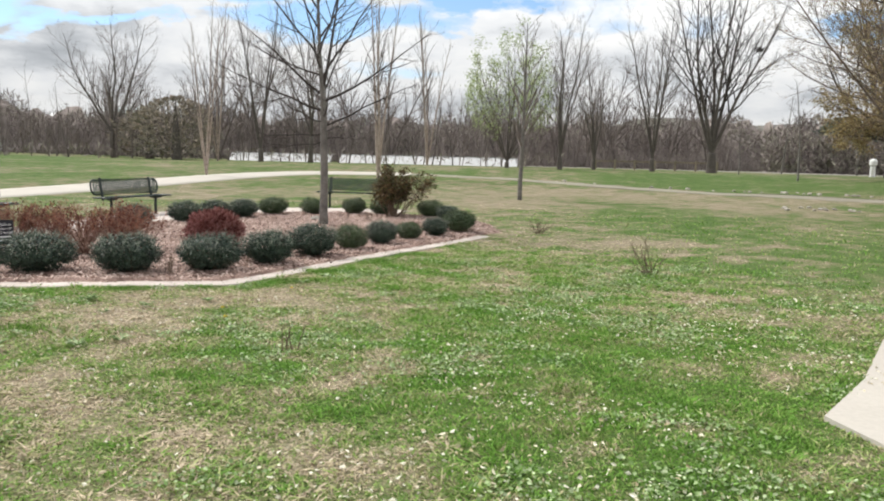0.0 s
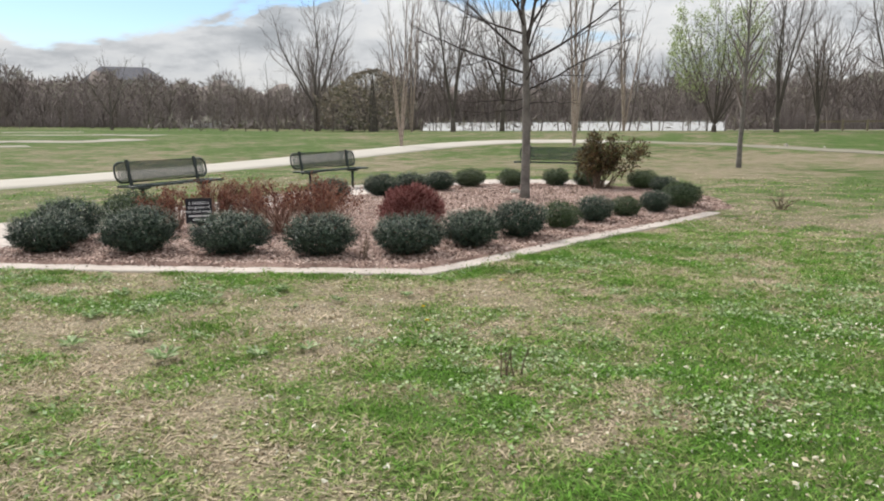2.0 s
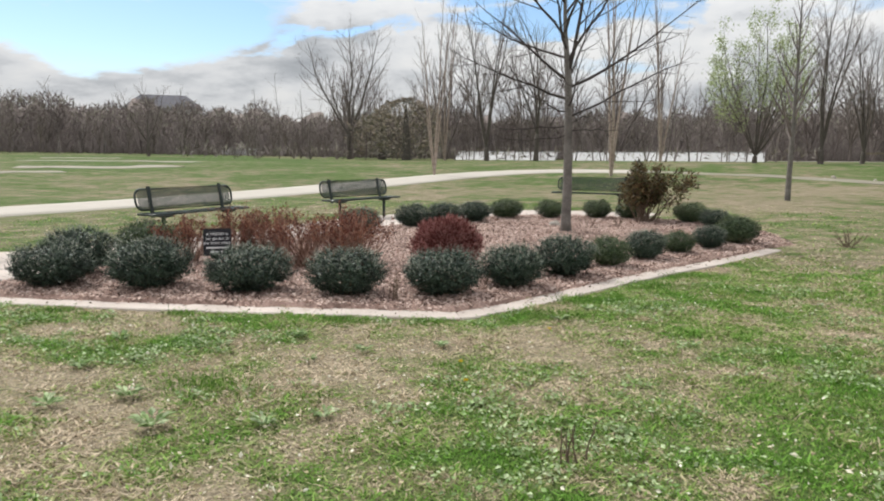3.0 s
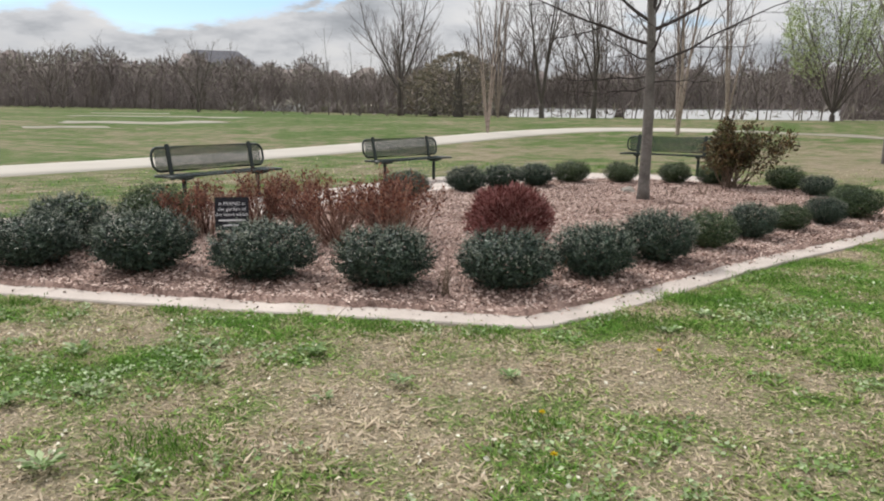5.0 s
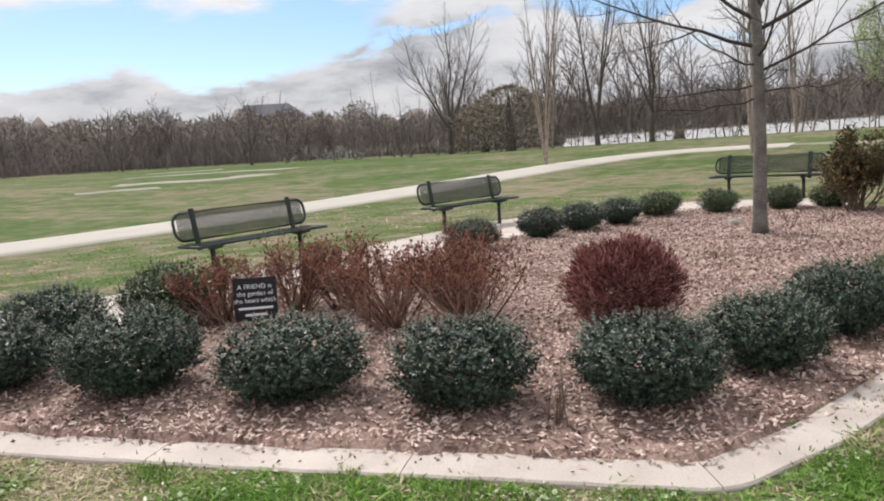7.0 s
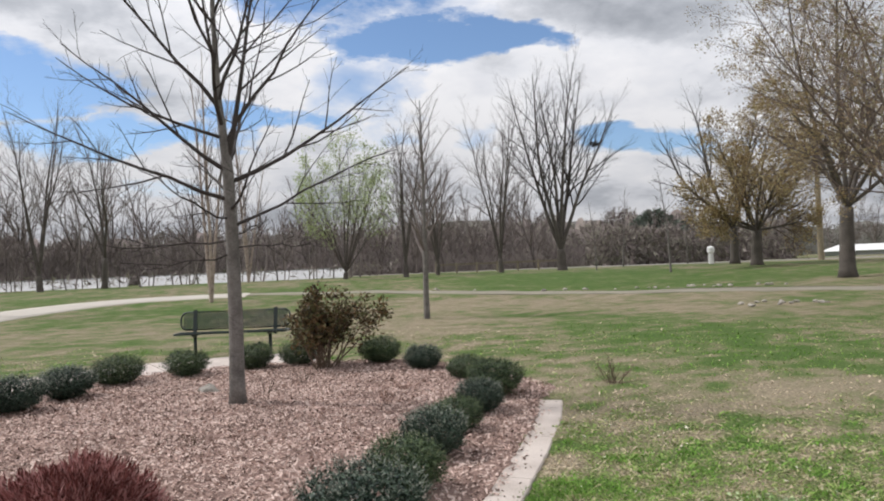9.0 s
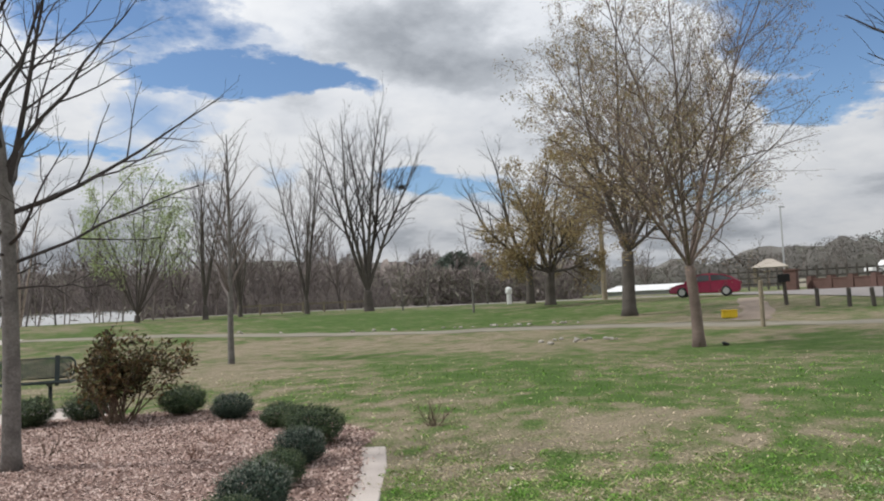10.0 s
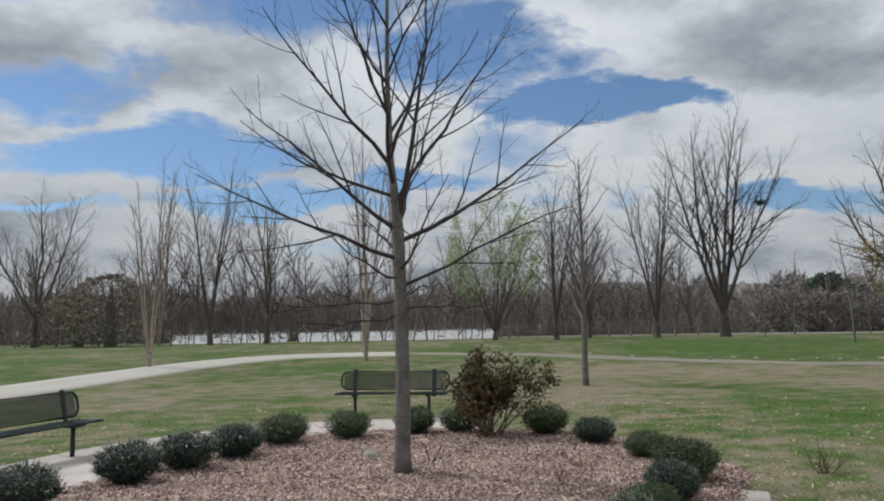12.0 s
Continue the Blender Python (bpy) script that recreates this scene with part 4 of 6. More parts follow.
# thicket of single stems and small bare trees in front of the wood
rng = np.random.default_rng(77)
V, F = [], []
count = 10000
az = 98 - 134 * rng.random(count)
rr = 80 + 10 * rng.random(count) ** 0.8
px, py = -3 - np.sin(np.radians(az)) * rr, 10 + np.cos(np.radians(az)) * rr
hgt = 1.6 + 4.6 * rng.random(count) ** 1.3
base = np.stack([px, py, rise(px, py) - 0.1], 1)
tip = base + np.stack([rng.normal(size=count) * 0.5 * hgt, rng.normal(size=count) * 0.5 * hgt, hgt * (0.6 + 0.8 * value_noise(px * 0.13, py * 0.13, 5))], 1)
wd = 0.012 + 0.018 * rng.random(count)
for k in range(3):
    a = 2.094 * k
    V.append(base + np.stack([np.cos(a) * wd, np.sin(a) * wd, np.zeros(count)], 1))
V.append(tip)
verts = np.stack(V, 1).reshape(-1, 3)
i4 = np.arange(count) * 4
faces = np.concatenate([np.stack([i4 + k, i4 + (k + 1) % 3, i4 + 3], 1) for k in range(3)])
tagged(new("brushwood", quick_mesh("brushwood", verts, faces, M_FARTWIG)), "leafless brush of thin stems along the wood's edge", "brushwood", kind="stuff")

variants = []
for sd in range(5):
    r5 = np.random.default_rng(100 + sd)
    sp = Soup()
    tps = []
    stems = 1 + sd % 3
    for s_i in range(stems):
        q = wander(r5, (0, 0, -0.2), (r5.normal() * 0.14, r5.normal() * 0.14, 1), 9 + 4 * r5.random(), 7, 0.06, 0.03)
        rd = np.linspace(0.13, 0.028, 8)
        sp.tube(q, rd, 4, cap=False)
        sprout(r5, sp, tps, q, rd * 1.6, 0, [(13, 0.36, 36, 0.05, 3, 3, 0.2), (8, 0.48, 36, 0.04, 1, 3, 0.12)])
    variants.append((np.concatenate(sp.v), sp.f))
far = Soup()
for i in range(330):
    az = 97 - 133 * (i + rng.random()) / 330
    r = 77 + 24 * rng.random()
    x, y = polar(az, r)
    v, f = variants[i % 5]
    s, a = (0.75 + 0.5 * rng.random() ** 1.5 if i % 4 == 0 else 0.45 + 0.35 * rng.random()), rng.random() * 6.28
    if az > 26.5 or az < -23:
        s *= 0.58
    w = np.stack([v[:, 0] * math.cos(a) - v[:, 1] * math.sin(a), v[:, 0] * math.sin(a) + v[:, 1] * math.cos(a), v[:, 2]], 1) * s
    far.add(w + (x, y, float(rise(x, y))), f)
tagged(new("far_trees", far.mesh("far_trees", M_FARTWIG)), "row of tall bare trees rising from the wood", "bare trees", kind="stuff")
far = Soup()
for i in range(46):
    az = -33 - 80 * (i + rng.random()) / 46
    x, y = polar(az, 118 + 50 * rng.random())
    v, f = variants[i % 5]
    s = 0.6 + 0.4 * rng.random()
    far.add(v * s + (x, y, float(rise(x, y))), f)
tagged(new("far_trees", far.mesh("far_trees", M_FARTWIG)), "scattered bare trees before the wooded hill", "bare trees", kind="stuff")


def conifer(name, x, y, height, spread, mat, label, n, seed, leafsize=0.5, start=0.05):
    r = np.random.default_rng(seed)
    ob = thing(name, label, "tree", pose(*on_ground(x, y)))
    s = Soup()
    s.tube([(0, 0, -0.2), (0, 0, height * 0.5), (0, 0, height * 0.95)], [spread * 0.06, spread * 0.04, 0.03], 6)
    part("trunk", s, ob, mat=M_BARK_D)
    u = r.random(n) ** 0.8
    z = height * (start + (1 - start) * u)
    a = r.random(n) * 6.28
    lump = 0.55 + 0.8 * value_noise(a * 1.6, z * 0.9, seed)
    rad = spread * 0.5 * np.sin(np.pi * np.clip(0.12 + 0.88 * u, 0, 1)) ** 0.6 * lump * np.sqrt(0.25 + 0.75 * r.random(n))
    at = np.stack([np.cos(a) * rad, np.sin(a) * rad, z], 1)
    way = np.stack([np.cos(a), np.sin(a), 0.25 + 0.5 * r.normal(size=n)], 1)
    s = Soup()
    s.leaves(at, way, leafsize * (0.5 + r.random(n)), r, 0.5)
    part("crown", s, ob, mat=mat)


conifer("cedar", -24.5, 66.0, 5.4, 7.5, M_CEDAR, "dark dense evergreen at the wood's edge", 2200, 41, 0.34)
conifer("cedar", -28.5, 70.0, 4.4, 7.0, M_CEDAR, "dark dense evergreen at the wood's edge", 2000, 42, 0.34)
conifer("pine", 41.0, 80.5, 5.6, 6.0, M_PINE, "dark pine rising behind the hedge", 1500, 43, 0.6)

# made-up slabs, tilted so the sky lights them bright like far water
for ends in (((-24.0, 79.5), (-13.0, 78.3)), ((-12.0, 78.2), (6.5, 77.0)), ((-57.0, 82.5), (-51.0, 83.5))):
    (x0, y0), (x1, y1) = ends
    yaw, run = math.degrees(math.atan2(y1 - y0, x1 - x0)), math.hypot(x1 - x0, y1 - y0)
    low = thing("bright_strip", "long pale tilted slab standing in for a bright strip behind the trees", "wall", pose(*on_ground((x0 + x1) / 2, (y0 + y1) / 2), 0, 0, yaw), "pale walls", "structure")
    part("wall_body", bevelled((run, 0.3, 1.6), 0.02, M_PALESTRIP, "wall_body"), low).matrix_basis = pose(0, 0.3, 0.2, -52, 0, 0)
    part("coping", bevelled((run + 0.1, 0.4, 0.10), 0.02, M_GREYW, "coping"), low).location = (0, 1.15, 0.86)
strip("road", [(-2, 92), (24, 84), (34, 66), (40, 56), (47, 46), (60, 30)], 5.0, M_ASPHALT, "grey road at the edge of the park", "road", lift=0.03, step=2)
lot_rows = []
for u in np.linspace(0, 1, 14):
    for w in np.linspace(0, 1, 14):
        ax, ay = 29.0 + 10.0 * u, 22.0 + 21.0 * u
        bx_, by_ = 52.0 + 8 * u, 2.0 + 36.0 * u
        x, y = ax + (bx_ - ax) * w, ay + (by_ - ay) * w
        lot_rows.append((x, y, float(rise(x, y)) + 0.035))
f = [(i * 14 + j, i * 14 + j + 1, (i + 1) * 14 + j + 1, (i + 1) * 14 + j) for i in range(13) for j in range(13)]
tagged(new("car_park", quick_mesh("car_park", lot_rows, [q[::-1] for q in f], M_ASPHALT)), "worn grey asphalt car park", "car park", kind="structure")
strip("dirt_track", [(20.3, 25.2), (24, 27.5), (28.5, 31.5), (32, 34.2)], 1.3, material("bare_soil", [(0.22, 0.17, 0.13), (0.32, 0.26, 0.21)], 1, 0.95, fine=20), "bare earth track worn into the grass", "track", lift=0.012, ragged=0.4)


# ---------------------------------------------------------------- shrubs of the bed
def leafy_shrub(seed, mat, lit_mat, leaf=0.030, sprigs=760, tips=0.95):
    """Meshes of a rounded shrub about 1 wide and 0.78 high, grown from many short leafy sprigs."""
    r = np.random.default_rng(seed)
    stems = Soup()
    for _ in range(26):
        a, t = r.random() * 6.28, 0.2 + 0.9 * r.random()
        q = wander(r, (r.normal() * 0.04, r.normal() * 0.04, -0.04), (math.cos(a) * t, math.sin(a) * t, 1.0), 0.5, 4, 0.12, -0.02)
        stems.tube(q, np.linspace(0.009, 0.003, 5), 3, cap=False)

    def outline_at(d):
        """Point of the bush's skin in a direction: a dome with steep sides and a tucked-in foot."""
        az, el = np.arctan2(d[:, 1], d[:, 0]), d[:, 2]
        k = (np.hypot(d[:, 0], d[:, 1]) ** 2.5 + np.abs(d[:, 2]) ** 2.5) ** (-1 / 2.5)
        lump = 0.80 + 0.26 * value_noise(az * 1.6 + 9, el * 2.3 + 4, seed) + 0.16 * value_noise(az * 4.5, el * 5 + 2, seed + 1)
        low = np.where(d[:, 2] < 0, 1 - 0.22 * np.abs(d[:, 2]), 1.0)
        return np.stack([d[:, 0] * 0.5 * k * lump * low, d[:, 1] * 0.5 * k * lump * low, 0.34 + np.where(d[:, 2] > 0, 0.40 * k * lump, 0.31 * k) * d[:, 2]], 1)

    def ways(n, up):
        d = r.normal(size=(n, 3))
        d[:, 2] = d[:, 2] * 0.9 + up
        return d / np.linalg.norm(d, axis=1)[:, None]

    mid = np.array((0, 0, 0.34))
    f, tip = Soup(), Soup()
    # dense dark inner leaves
    n = 3600
    d = ways(n, 0.0)
    at = mid + (outline_at(d) - mid) * (0.55 + 0.35 * r.random((n, 1)))
    at[:, 2] = np.maximum(at[:, 2], 0.03)
    f.leaves(at, np.cross(d, r.normal(size=(n, 3))) + d * 0.3, leaf * 1.5 * (0.8 + 0.5 * r.random(n)), r, 0.7, d + r.normal(size=(n, 3)) * 0.3)
    # sprigs
    d = ways(sprigs, 0.2)
    skin = outline_at(d)
    way = d + (0, 0, 0.55) + r.normal(size=(sprigs, 3)) * 0.28
    way /= np.linalg.norm(way, axis=1)[:, None]
    ln = 0.09 + 0.08 * r.random(sprigs)
    foot = mid + (skin - mid) * (0.84 + 0.12 * r.random((sprigs, 1))) - way * ln[:, None] * 0.4
    for j in range(11):
        u = (j + 0.5) / 11
        out = r.normal(size=(sprigs, 3)) * 0.75 + way * (0.55 + 0.7 * u)
        at = foot + way * (ln * u)[:, None]
        at[:, 2] = np.maximum(at[:, 2], 0.03)
        size = leaf * (1.1 - 0.45 * u) * (0.8 + 0.4 * r.random(sprigs))
        # upward sprigs end in paler leaves: sunlight on the top put into colour
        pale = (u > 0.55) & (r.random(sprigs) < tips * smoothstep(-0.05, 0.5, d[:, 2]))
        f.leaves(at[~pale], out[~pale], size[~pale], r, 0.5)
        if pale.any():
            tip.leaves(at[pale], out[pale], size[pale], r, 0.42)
    return stems.mesh("stems", M_STEM), f.mesh("foliage", mat), tip.mesh("shoot_growth", lit_mat)


HOLLY = [leafy_shrub(51 + i, M_LEAF, M_LIT_LEAF) for i in range(4)]
BOX = [leafy_shrub(61 + i, M_LEAF_G, M_LIT_LEAF_G, 0.028, 700, 0.5) for i in range(3)]


def shrub(kind, i, x, y, wide, high, turn, label, group, name="shrub"):
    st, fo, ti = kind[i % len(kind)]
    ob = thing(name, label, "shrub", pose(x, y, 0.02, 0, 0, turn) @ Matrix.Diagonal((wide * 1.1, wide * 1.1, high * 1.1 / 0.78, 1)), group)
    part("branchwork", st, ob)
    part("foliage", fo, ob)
    tagged(part("shoot_growth", ti, ob), "pale grey-green leaf tips coloured as if sunlit", kind="stuff")
    return ob


FRONT = [(-6.85, 8.36, 0.76, 0.46), (-5.80, 8.60, 0.80, 0.50), (-4.74, 8.80, 0.80, 0.45), (-3.70, 8.95, 0.74, 0.46), (-2.78, 9.24, 0.73, 0.45), (-2.24, 9.97, 0.66, 0.43), (-1.82, 10.88, 0.66, 0.45)]
for i, (x, y, w, hh) in enumerate(FRONT):
    shrub(HOLLY, i, x, y, w, hh, i * 77, "rounded grey-green evergreen shrub along the kerb", "front shrubs")
EAST = [(-1.38, 11.82, 0.60, 0.44), (-0.98, 12.70, 0.52, 0.40), (-0.55, 13.5, 0.55, 0.41), (-0.10, 14.25, 0.53, 0.40), (0.35, 15.1, 0.64, 0.45), (0.42, 16.5, 0.64, 0.42), (0.1, 17.75, 0.62, 0.42), (-0.35, 18.9, 0.66, 0.44)]
for i, (x, y, w, hh) in enumerate(EAST):
    w, hh = w * (0.86, 0.98, 0.84)[i % 3], hh * (0.86, 0.94, 0.78)[i % 3]
    shrub(BOX if i in (0, 2, 4, 5, 7) else HOLLY, i + 1, x, y, w, hh, i * 59 + 20, "low rounded evergreen shrub in a row", "side shrubs")
BACK = [(-6.05, 14.55, 0.66, 0.44), (-5.52, 15.85, 0.66, 0.44), (-5.15, 16.7, 0.66, 0.42), (-4.72, 17.5, 0.66, 0.42), (-4.28, 18.55, 0.70, 0.42), (-3.35, 18.95, 0.62, 0.40), (-2.35, 19.25, 0.58, 0.42), (-1.62, 19.3, 0.58, 0.38)]
for i, (x, y, w, hh) in enumerate(BACK):
    shrub(BOX if i > 3 else HOLLY, i, x, y, w, hh, i * 43, "small rounded green shrub beside the pavement", "back shrubs")
shrub(BOX, 0, -7.05, 10.15, 0.85, 0.54, 10, "loose fresh green shrub among the evergreens", "left shrubs")
shrub(HOLLY, 2, -7.2, 9.1, 0.75, 0.52, 110, "rounded grey-green evergreen shrub by the pavement", "left shrubs")


def red_twig_shrub(x, y, wide, high, seed, turn):
    r = np.random.default_rng(seed)
    ob = thing("shrub", "upright bare shrub of rusty red twigs", "shrub", pose(x, y, 0.02, 0, 0, turn), "red twig shrubs")
    s, tips = Soup(), []
    for _ in range(52):
        a, t = r.random() * 6.28, 0.72 * math.sqrt(r.random()) * wide / high
        q = wander(r, (r.normal() * 0.07, r.normal() * 0.07, -0.03), (math.cos(a) * t, math.sin(a) * t, 1.0), high * (0.75 + 0.35 * r.random()), 5, 0.07, 0.02)
        rr_ = np.linspace(0.010, 0.004, 6)
        s.tube(q, rr_, 3, cap=False)
        sprout(r, s, tips, q, rr_, 0, [(7, 0.34, 32, 0.08, 2, 3, 0.3)])
    part("branchwork", s, ob, mat=M_REDTWIG)
    n = 1900
    pool = np.concatenate([t for t in tips])
    pool = pool[pool[:, 2] > high * (0.40 + 0.3 * r.random(len(pool)))]
    pick = pool[r.integers(0, len(pool), n)] + r.normal(size=(n, 3)) * 0.02
    f = Soup()
    f.leaves(pick, r.normal(size=(n, 3)) + (0, 0, 0.6), 0.030 * (0.6 + 0.8 * r.random(n)), r, 0.5)
    part("dry_leaves", f, ob, "rusty red dry leaves", mat=M_REDLEAF)


for i, (x, y, w, hh) in enumerate([(-6.55, 10.25, 0.95, 0.62), (-6.15, 10.75, 1.0, 0.70), (-5.75, 11.0, 0.95, 0.68), (-5.0, 10.45, 1.1, 0.72), (-4.70, 11.05, 1.1, 0.74), (-4.40, 10.6, 0.95, 0.68)]):
    red_twig_shrub(x, y, w, hh, 70 + i, i * 50)

# dense red ball-shaped shrub
r = np.random.default_rng(81)
ob = thing("shrub", "dense rounded shrub with dull red feathery foliage", "shrub", pose(-3.22, 10.75, 0.0) @ Matrix.Diagonal((0.80, 0.80, 0.80, 1)))
s = Soup()
for _ in range(60):
    a, t = r.random() * 6.28, 1.1 * math.sqrt(r.random())
    q = wander(r, (r.normal() * 0.05, r.normal() * 0.05, -0.03), (math.cos(a) * t, math.sin(a) * t, 1.0), 0.62, 5, 0.1, 0.0)
    s.tube(q, np.linspace(0.009, 0.003, 6), 3, cap=False)
part("branchwork", s, ob, mat=M_STEM)
n = 15000
d = r.normal(size=(n, 3))
d[:, 2] += 0.25
d /= np.linalg.norm(d, axis=1)[:, None]
lump = 0.82 + 0.30 * value_noise(np.arctan2(d[:, 1], d[:, 0]) * 2, d[:, 2] * 3, 8) + 0.12 * value_noise(np.arctan2(d[:, 1], d[:, 0]) * 7, d[:, 2] * 9, 9)
at = np.array((0, 0, 0.42)) + d * (0.49, 0.49, 0.40) * (lump * (1 - 0.55 * r.random(n) ** 1.4))[:, None]
at[:, 2] = np.maximum(at[:, 2], 0.04)
s = Soup()
s.leaves(at, d + r.normal(size=(n, 3)) * 0.6 + (0, 0, 0.75), 0.07 * (0.5 + 0.9 * r.random(n)), r, 0.10)
k = 2600
dd = r.normal(size=(k, 3)) + (0, 0, 0.5)
dd /= np.linalg.norm(dd, axis=1)[:, None]
bunch = value_noise(np.arctan2(dd[:, 1], dd[:, 0]) * 5, dd[:, 2] * 6, 12)
s.leaves(np.array((0, 0, 0.42)) + dd * (0.47, 0.47, 0.39) * (0.92 + 0.26 * bunch * r.random(k))[:, None], dd + (0, 0, 0.8) + r.normal(size=(k, 3)) * 0.35, 0.05 * (0.6 + 0.8 * r.random(k)), r, 0.10)
part("foliage", s, ob, mat=M_RED)

# tall loose shrub with brown and olive leaves
r = np.random.default_rng(83)
ob = thing("shrub", "loose upright shrub with bronze and olive leaves", "shrub", pose(-1.28, 18.65, 0.02) @ Matrix.Diagonal((1.08, 1.08, 1.0, 1)))
s, tips = Soup(), []
for _ in range(30):
    a, t = r.random() * 6.28, 0.85 * math.sqrt(r.random())
    q = wander(r, (r.normal() * 0.08, r.normal() * 0.08, -0.03), (math.cos(a) * t, math.sin(a) * t, 1.0), 0.85 + 0.45 * r.random(), 6, 0.07, 0.02)
    rr_ = np.linspace(0.013, 0.004, 7)
    s.tube(q, rr_, 4, cap=False)
    sprout(r, s, tips, q, rr_, 0, [(6, 0.3, 38, 0.08, 2, 3, 0.35)])
part("branchwork", s, ob, mat=M_STEM)
pool = np.concatenate([t[-2:] for t in tips])
n = 4600
s = Soup()
s.leaves(pool[r.integers(0, len(pool), n)] + r.normal(size=(n, 3)) * 0.05, r.normal(size=(n, 3)) + (0, 0, 0.5), 0.085 * (0.6 + 0.7 * r.random(n)), r, 0.38)
part("foliage", s, ob, mat=M_OLIVE)


# ---------------------------------------------------------------- benches
def rounded_rect(w, hgt, rad, n=6):
    pts = []
    for cx, cz, a0 in ((w / 2 - rad, hgt / 2 - rad, 0), (-w / 2 + rad, hgt / 2 - rad, 90), (-w / 2 + rad, -hgt / 2 + rad, 180), (w / 2 - rad, -hgt / 2 + rad, 270)):
        for i in range(n + 1):
            a = radians(a0 + 90 * i / n)
            pts.append((cx + rad * math.cos(a), 0, cz + rad * math.sin(a)))
    pts.append(pts[0])
    return np.array(pts)


def lattice(w, hgt, pitch, wire):
    """Diamond mesh of wires in the x-z plane, clipped to a rectangle."""
    s = Soup()
    for sgn in (1, -1):
        for c in np.arange(-(w + hgt) / 2, (w + hgt) / 2, pitch):
            pts = []
            for z in (-hgt / 2, hgt / 2):
                pts.append((c + sgn * z, 0, z))
            a, b = np.array(pts[0]), np.array(pts[1])
            lo, hi = 0.0, 1.0
            dx = b[0] - a[0]
            for lim in (-w / 2, w / 2):
                u = (lim - a[0]) / dx
                if (lim < 0) == (dx > 0):
                    lo = max(lo, u)
                else:
                    hi = min(hi, u)
            if hi - lo > 0.02:
                s.tube([a + (b - a) * lo, a + (b - a) * hi], [wire, wire], 3, cap=False)
    return s


L = 2.12
bench_meshes = {}
s = Soup()
s.tube(rounded_rect(L, 0.34, 0.13), np.full(29, 0.019), 7, cap=False)
bench_meshes["back_frame"] = s.mesh("back_frame", M_METAL, True)
bench_meshes["back_mesh"] = lattice(L - 0.10, 0.31, 0.030, 0.0058).mesh("back_mesh", M_MESH)
s = Soup()
s.tube(rounded_rect(L, 0.42, 0.05), np.full(29, 0.019), 7, cap=False)
bench_meshes["seat_frame"] = s.mesh("seat_frame", M_METAL, True)
bench_meshes["seat_mesh"] = lattice(L - 0.03, 0.40, 0.030, 0.0075).mesh("seat_mesh", M_MESH)
bench_meshes["strap"] = bevelled((0.075, 0.014, 0.52), 0.004, M_METAL, "strap")
bench_meshes["leg"] = None
s = Soup()
s.tube([(0, 0, -0.05), (0, 0, 0.2), (0, 0, 0.44)], [0.032, 0.032, 0.032], 12)
bench_meshes["leg"] = s.mesh("leg", M_METAL, True)
bench_meshes["foot_plate"] = bevelled((0.16, 0.16, 0.014), 0.004, M_METAL, "foot_plate")
s = Soup()
s.tube([(0, -0.19, 0.455), (0, 0, 0.425), (0, 0.2, 0.455)], [0.022, 0.035, 0.022], 6)
bench_meshes["bracket"] = s.mesh("bracket", M_METAL)


def bench(x, y, yaw, label, z=0.03):
    """Faces its own -y."""
    ob = thing("bench", label, "bench", pose(x, y, float(rise(x, y)) + z, 0, 0, yaw), "park benches")
    tilt = pose(0, 0.235, 0.70, -11, 0, 0)
    part("back_frame", bench_meshes["back_frame"], ob).matrix_basis = tilt
    part("back_mesh", bench_meshes["back_mesh"], ob, "dark green expanded metal back").matrix_basis = tilt
    part("seat_frame", bench_meshes["seat_frame"], ob).matrix_basis = pose(0, 0, 0.475, 90, 0, 0)
    part("seat_mesh", bench_meshes["seat_mesh"], ob, "dark green expanded metal seat").matrix_basis = pose(0, 0, 0.475, 90, 0, 0)
    for sx in (-0.78, 0.78):
        part("strap", bench_meshes["strap"], ob).matrix_basis = pose(sx, 0.212, 0.655, -11, 0, 0)
        leg = part("leg", bench_meshes["leg"], ob)
        leg.matrix_basis = pose(sx * 0.92, 0, 0)
        part("foot_plate", bench_meshes["foot_plate"], leg).matrix_basis = pose(0, 0, 0.006)
        part("bracket", bench_meshes["bracket"], ob).matrix_basis = pose(sx * 0.92, 0, 0)


bench(-9.16, 8.71, 100, "dark green metal mesh bench on the concrete pavement")
bench(-8.35, 12.95, 80, "dark green metal mesh bench behind the red shrubs", 0.0)
bench(-7.20, 17.25, 72, "dark green metal mesh bench at the pavement's edge", 0.0)
bench(-2.72, 21.65, -15, "dark green metal mesh bench behind the young tree", 0.0)

# ---------------------------------------------------------------- sign with lettering
sign = thing("sign", "small black square sign with white lettering among shrubs", "sign", pose(-5.72, 9.70, -0.07, 0, 0, 32) @ Matrix.Scale(0.94, 4))
part("panel", bevelled((0.34, 0.02, 0.34), 0.005, M_SIGN, "panel"), sign).matrix_basis = pose(0, 0, 0.50, -8, 0, 0)
part("stake", bevelled((0.03, 0.014, 0.42), 0.003, M_METAL, "stake"), sign).matrix_basis = pose(0, 0.02, 0.17)
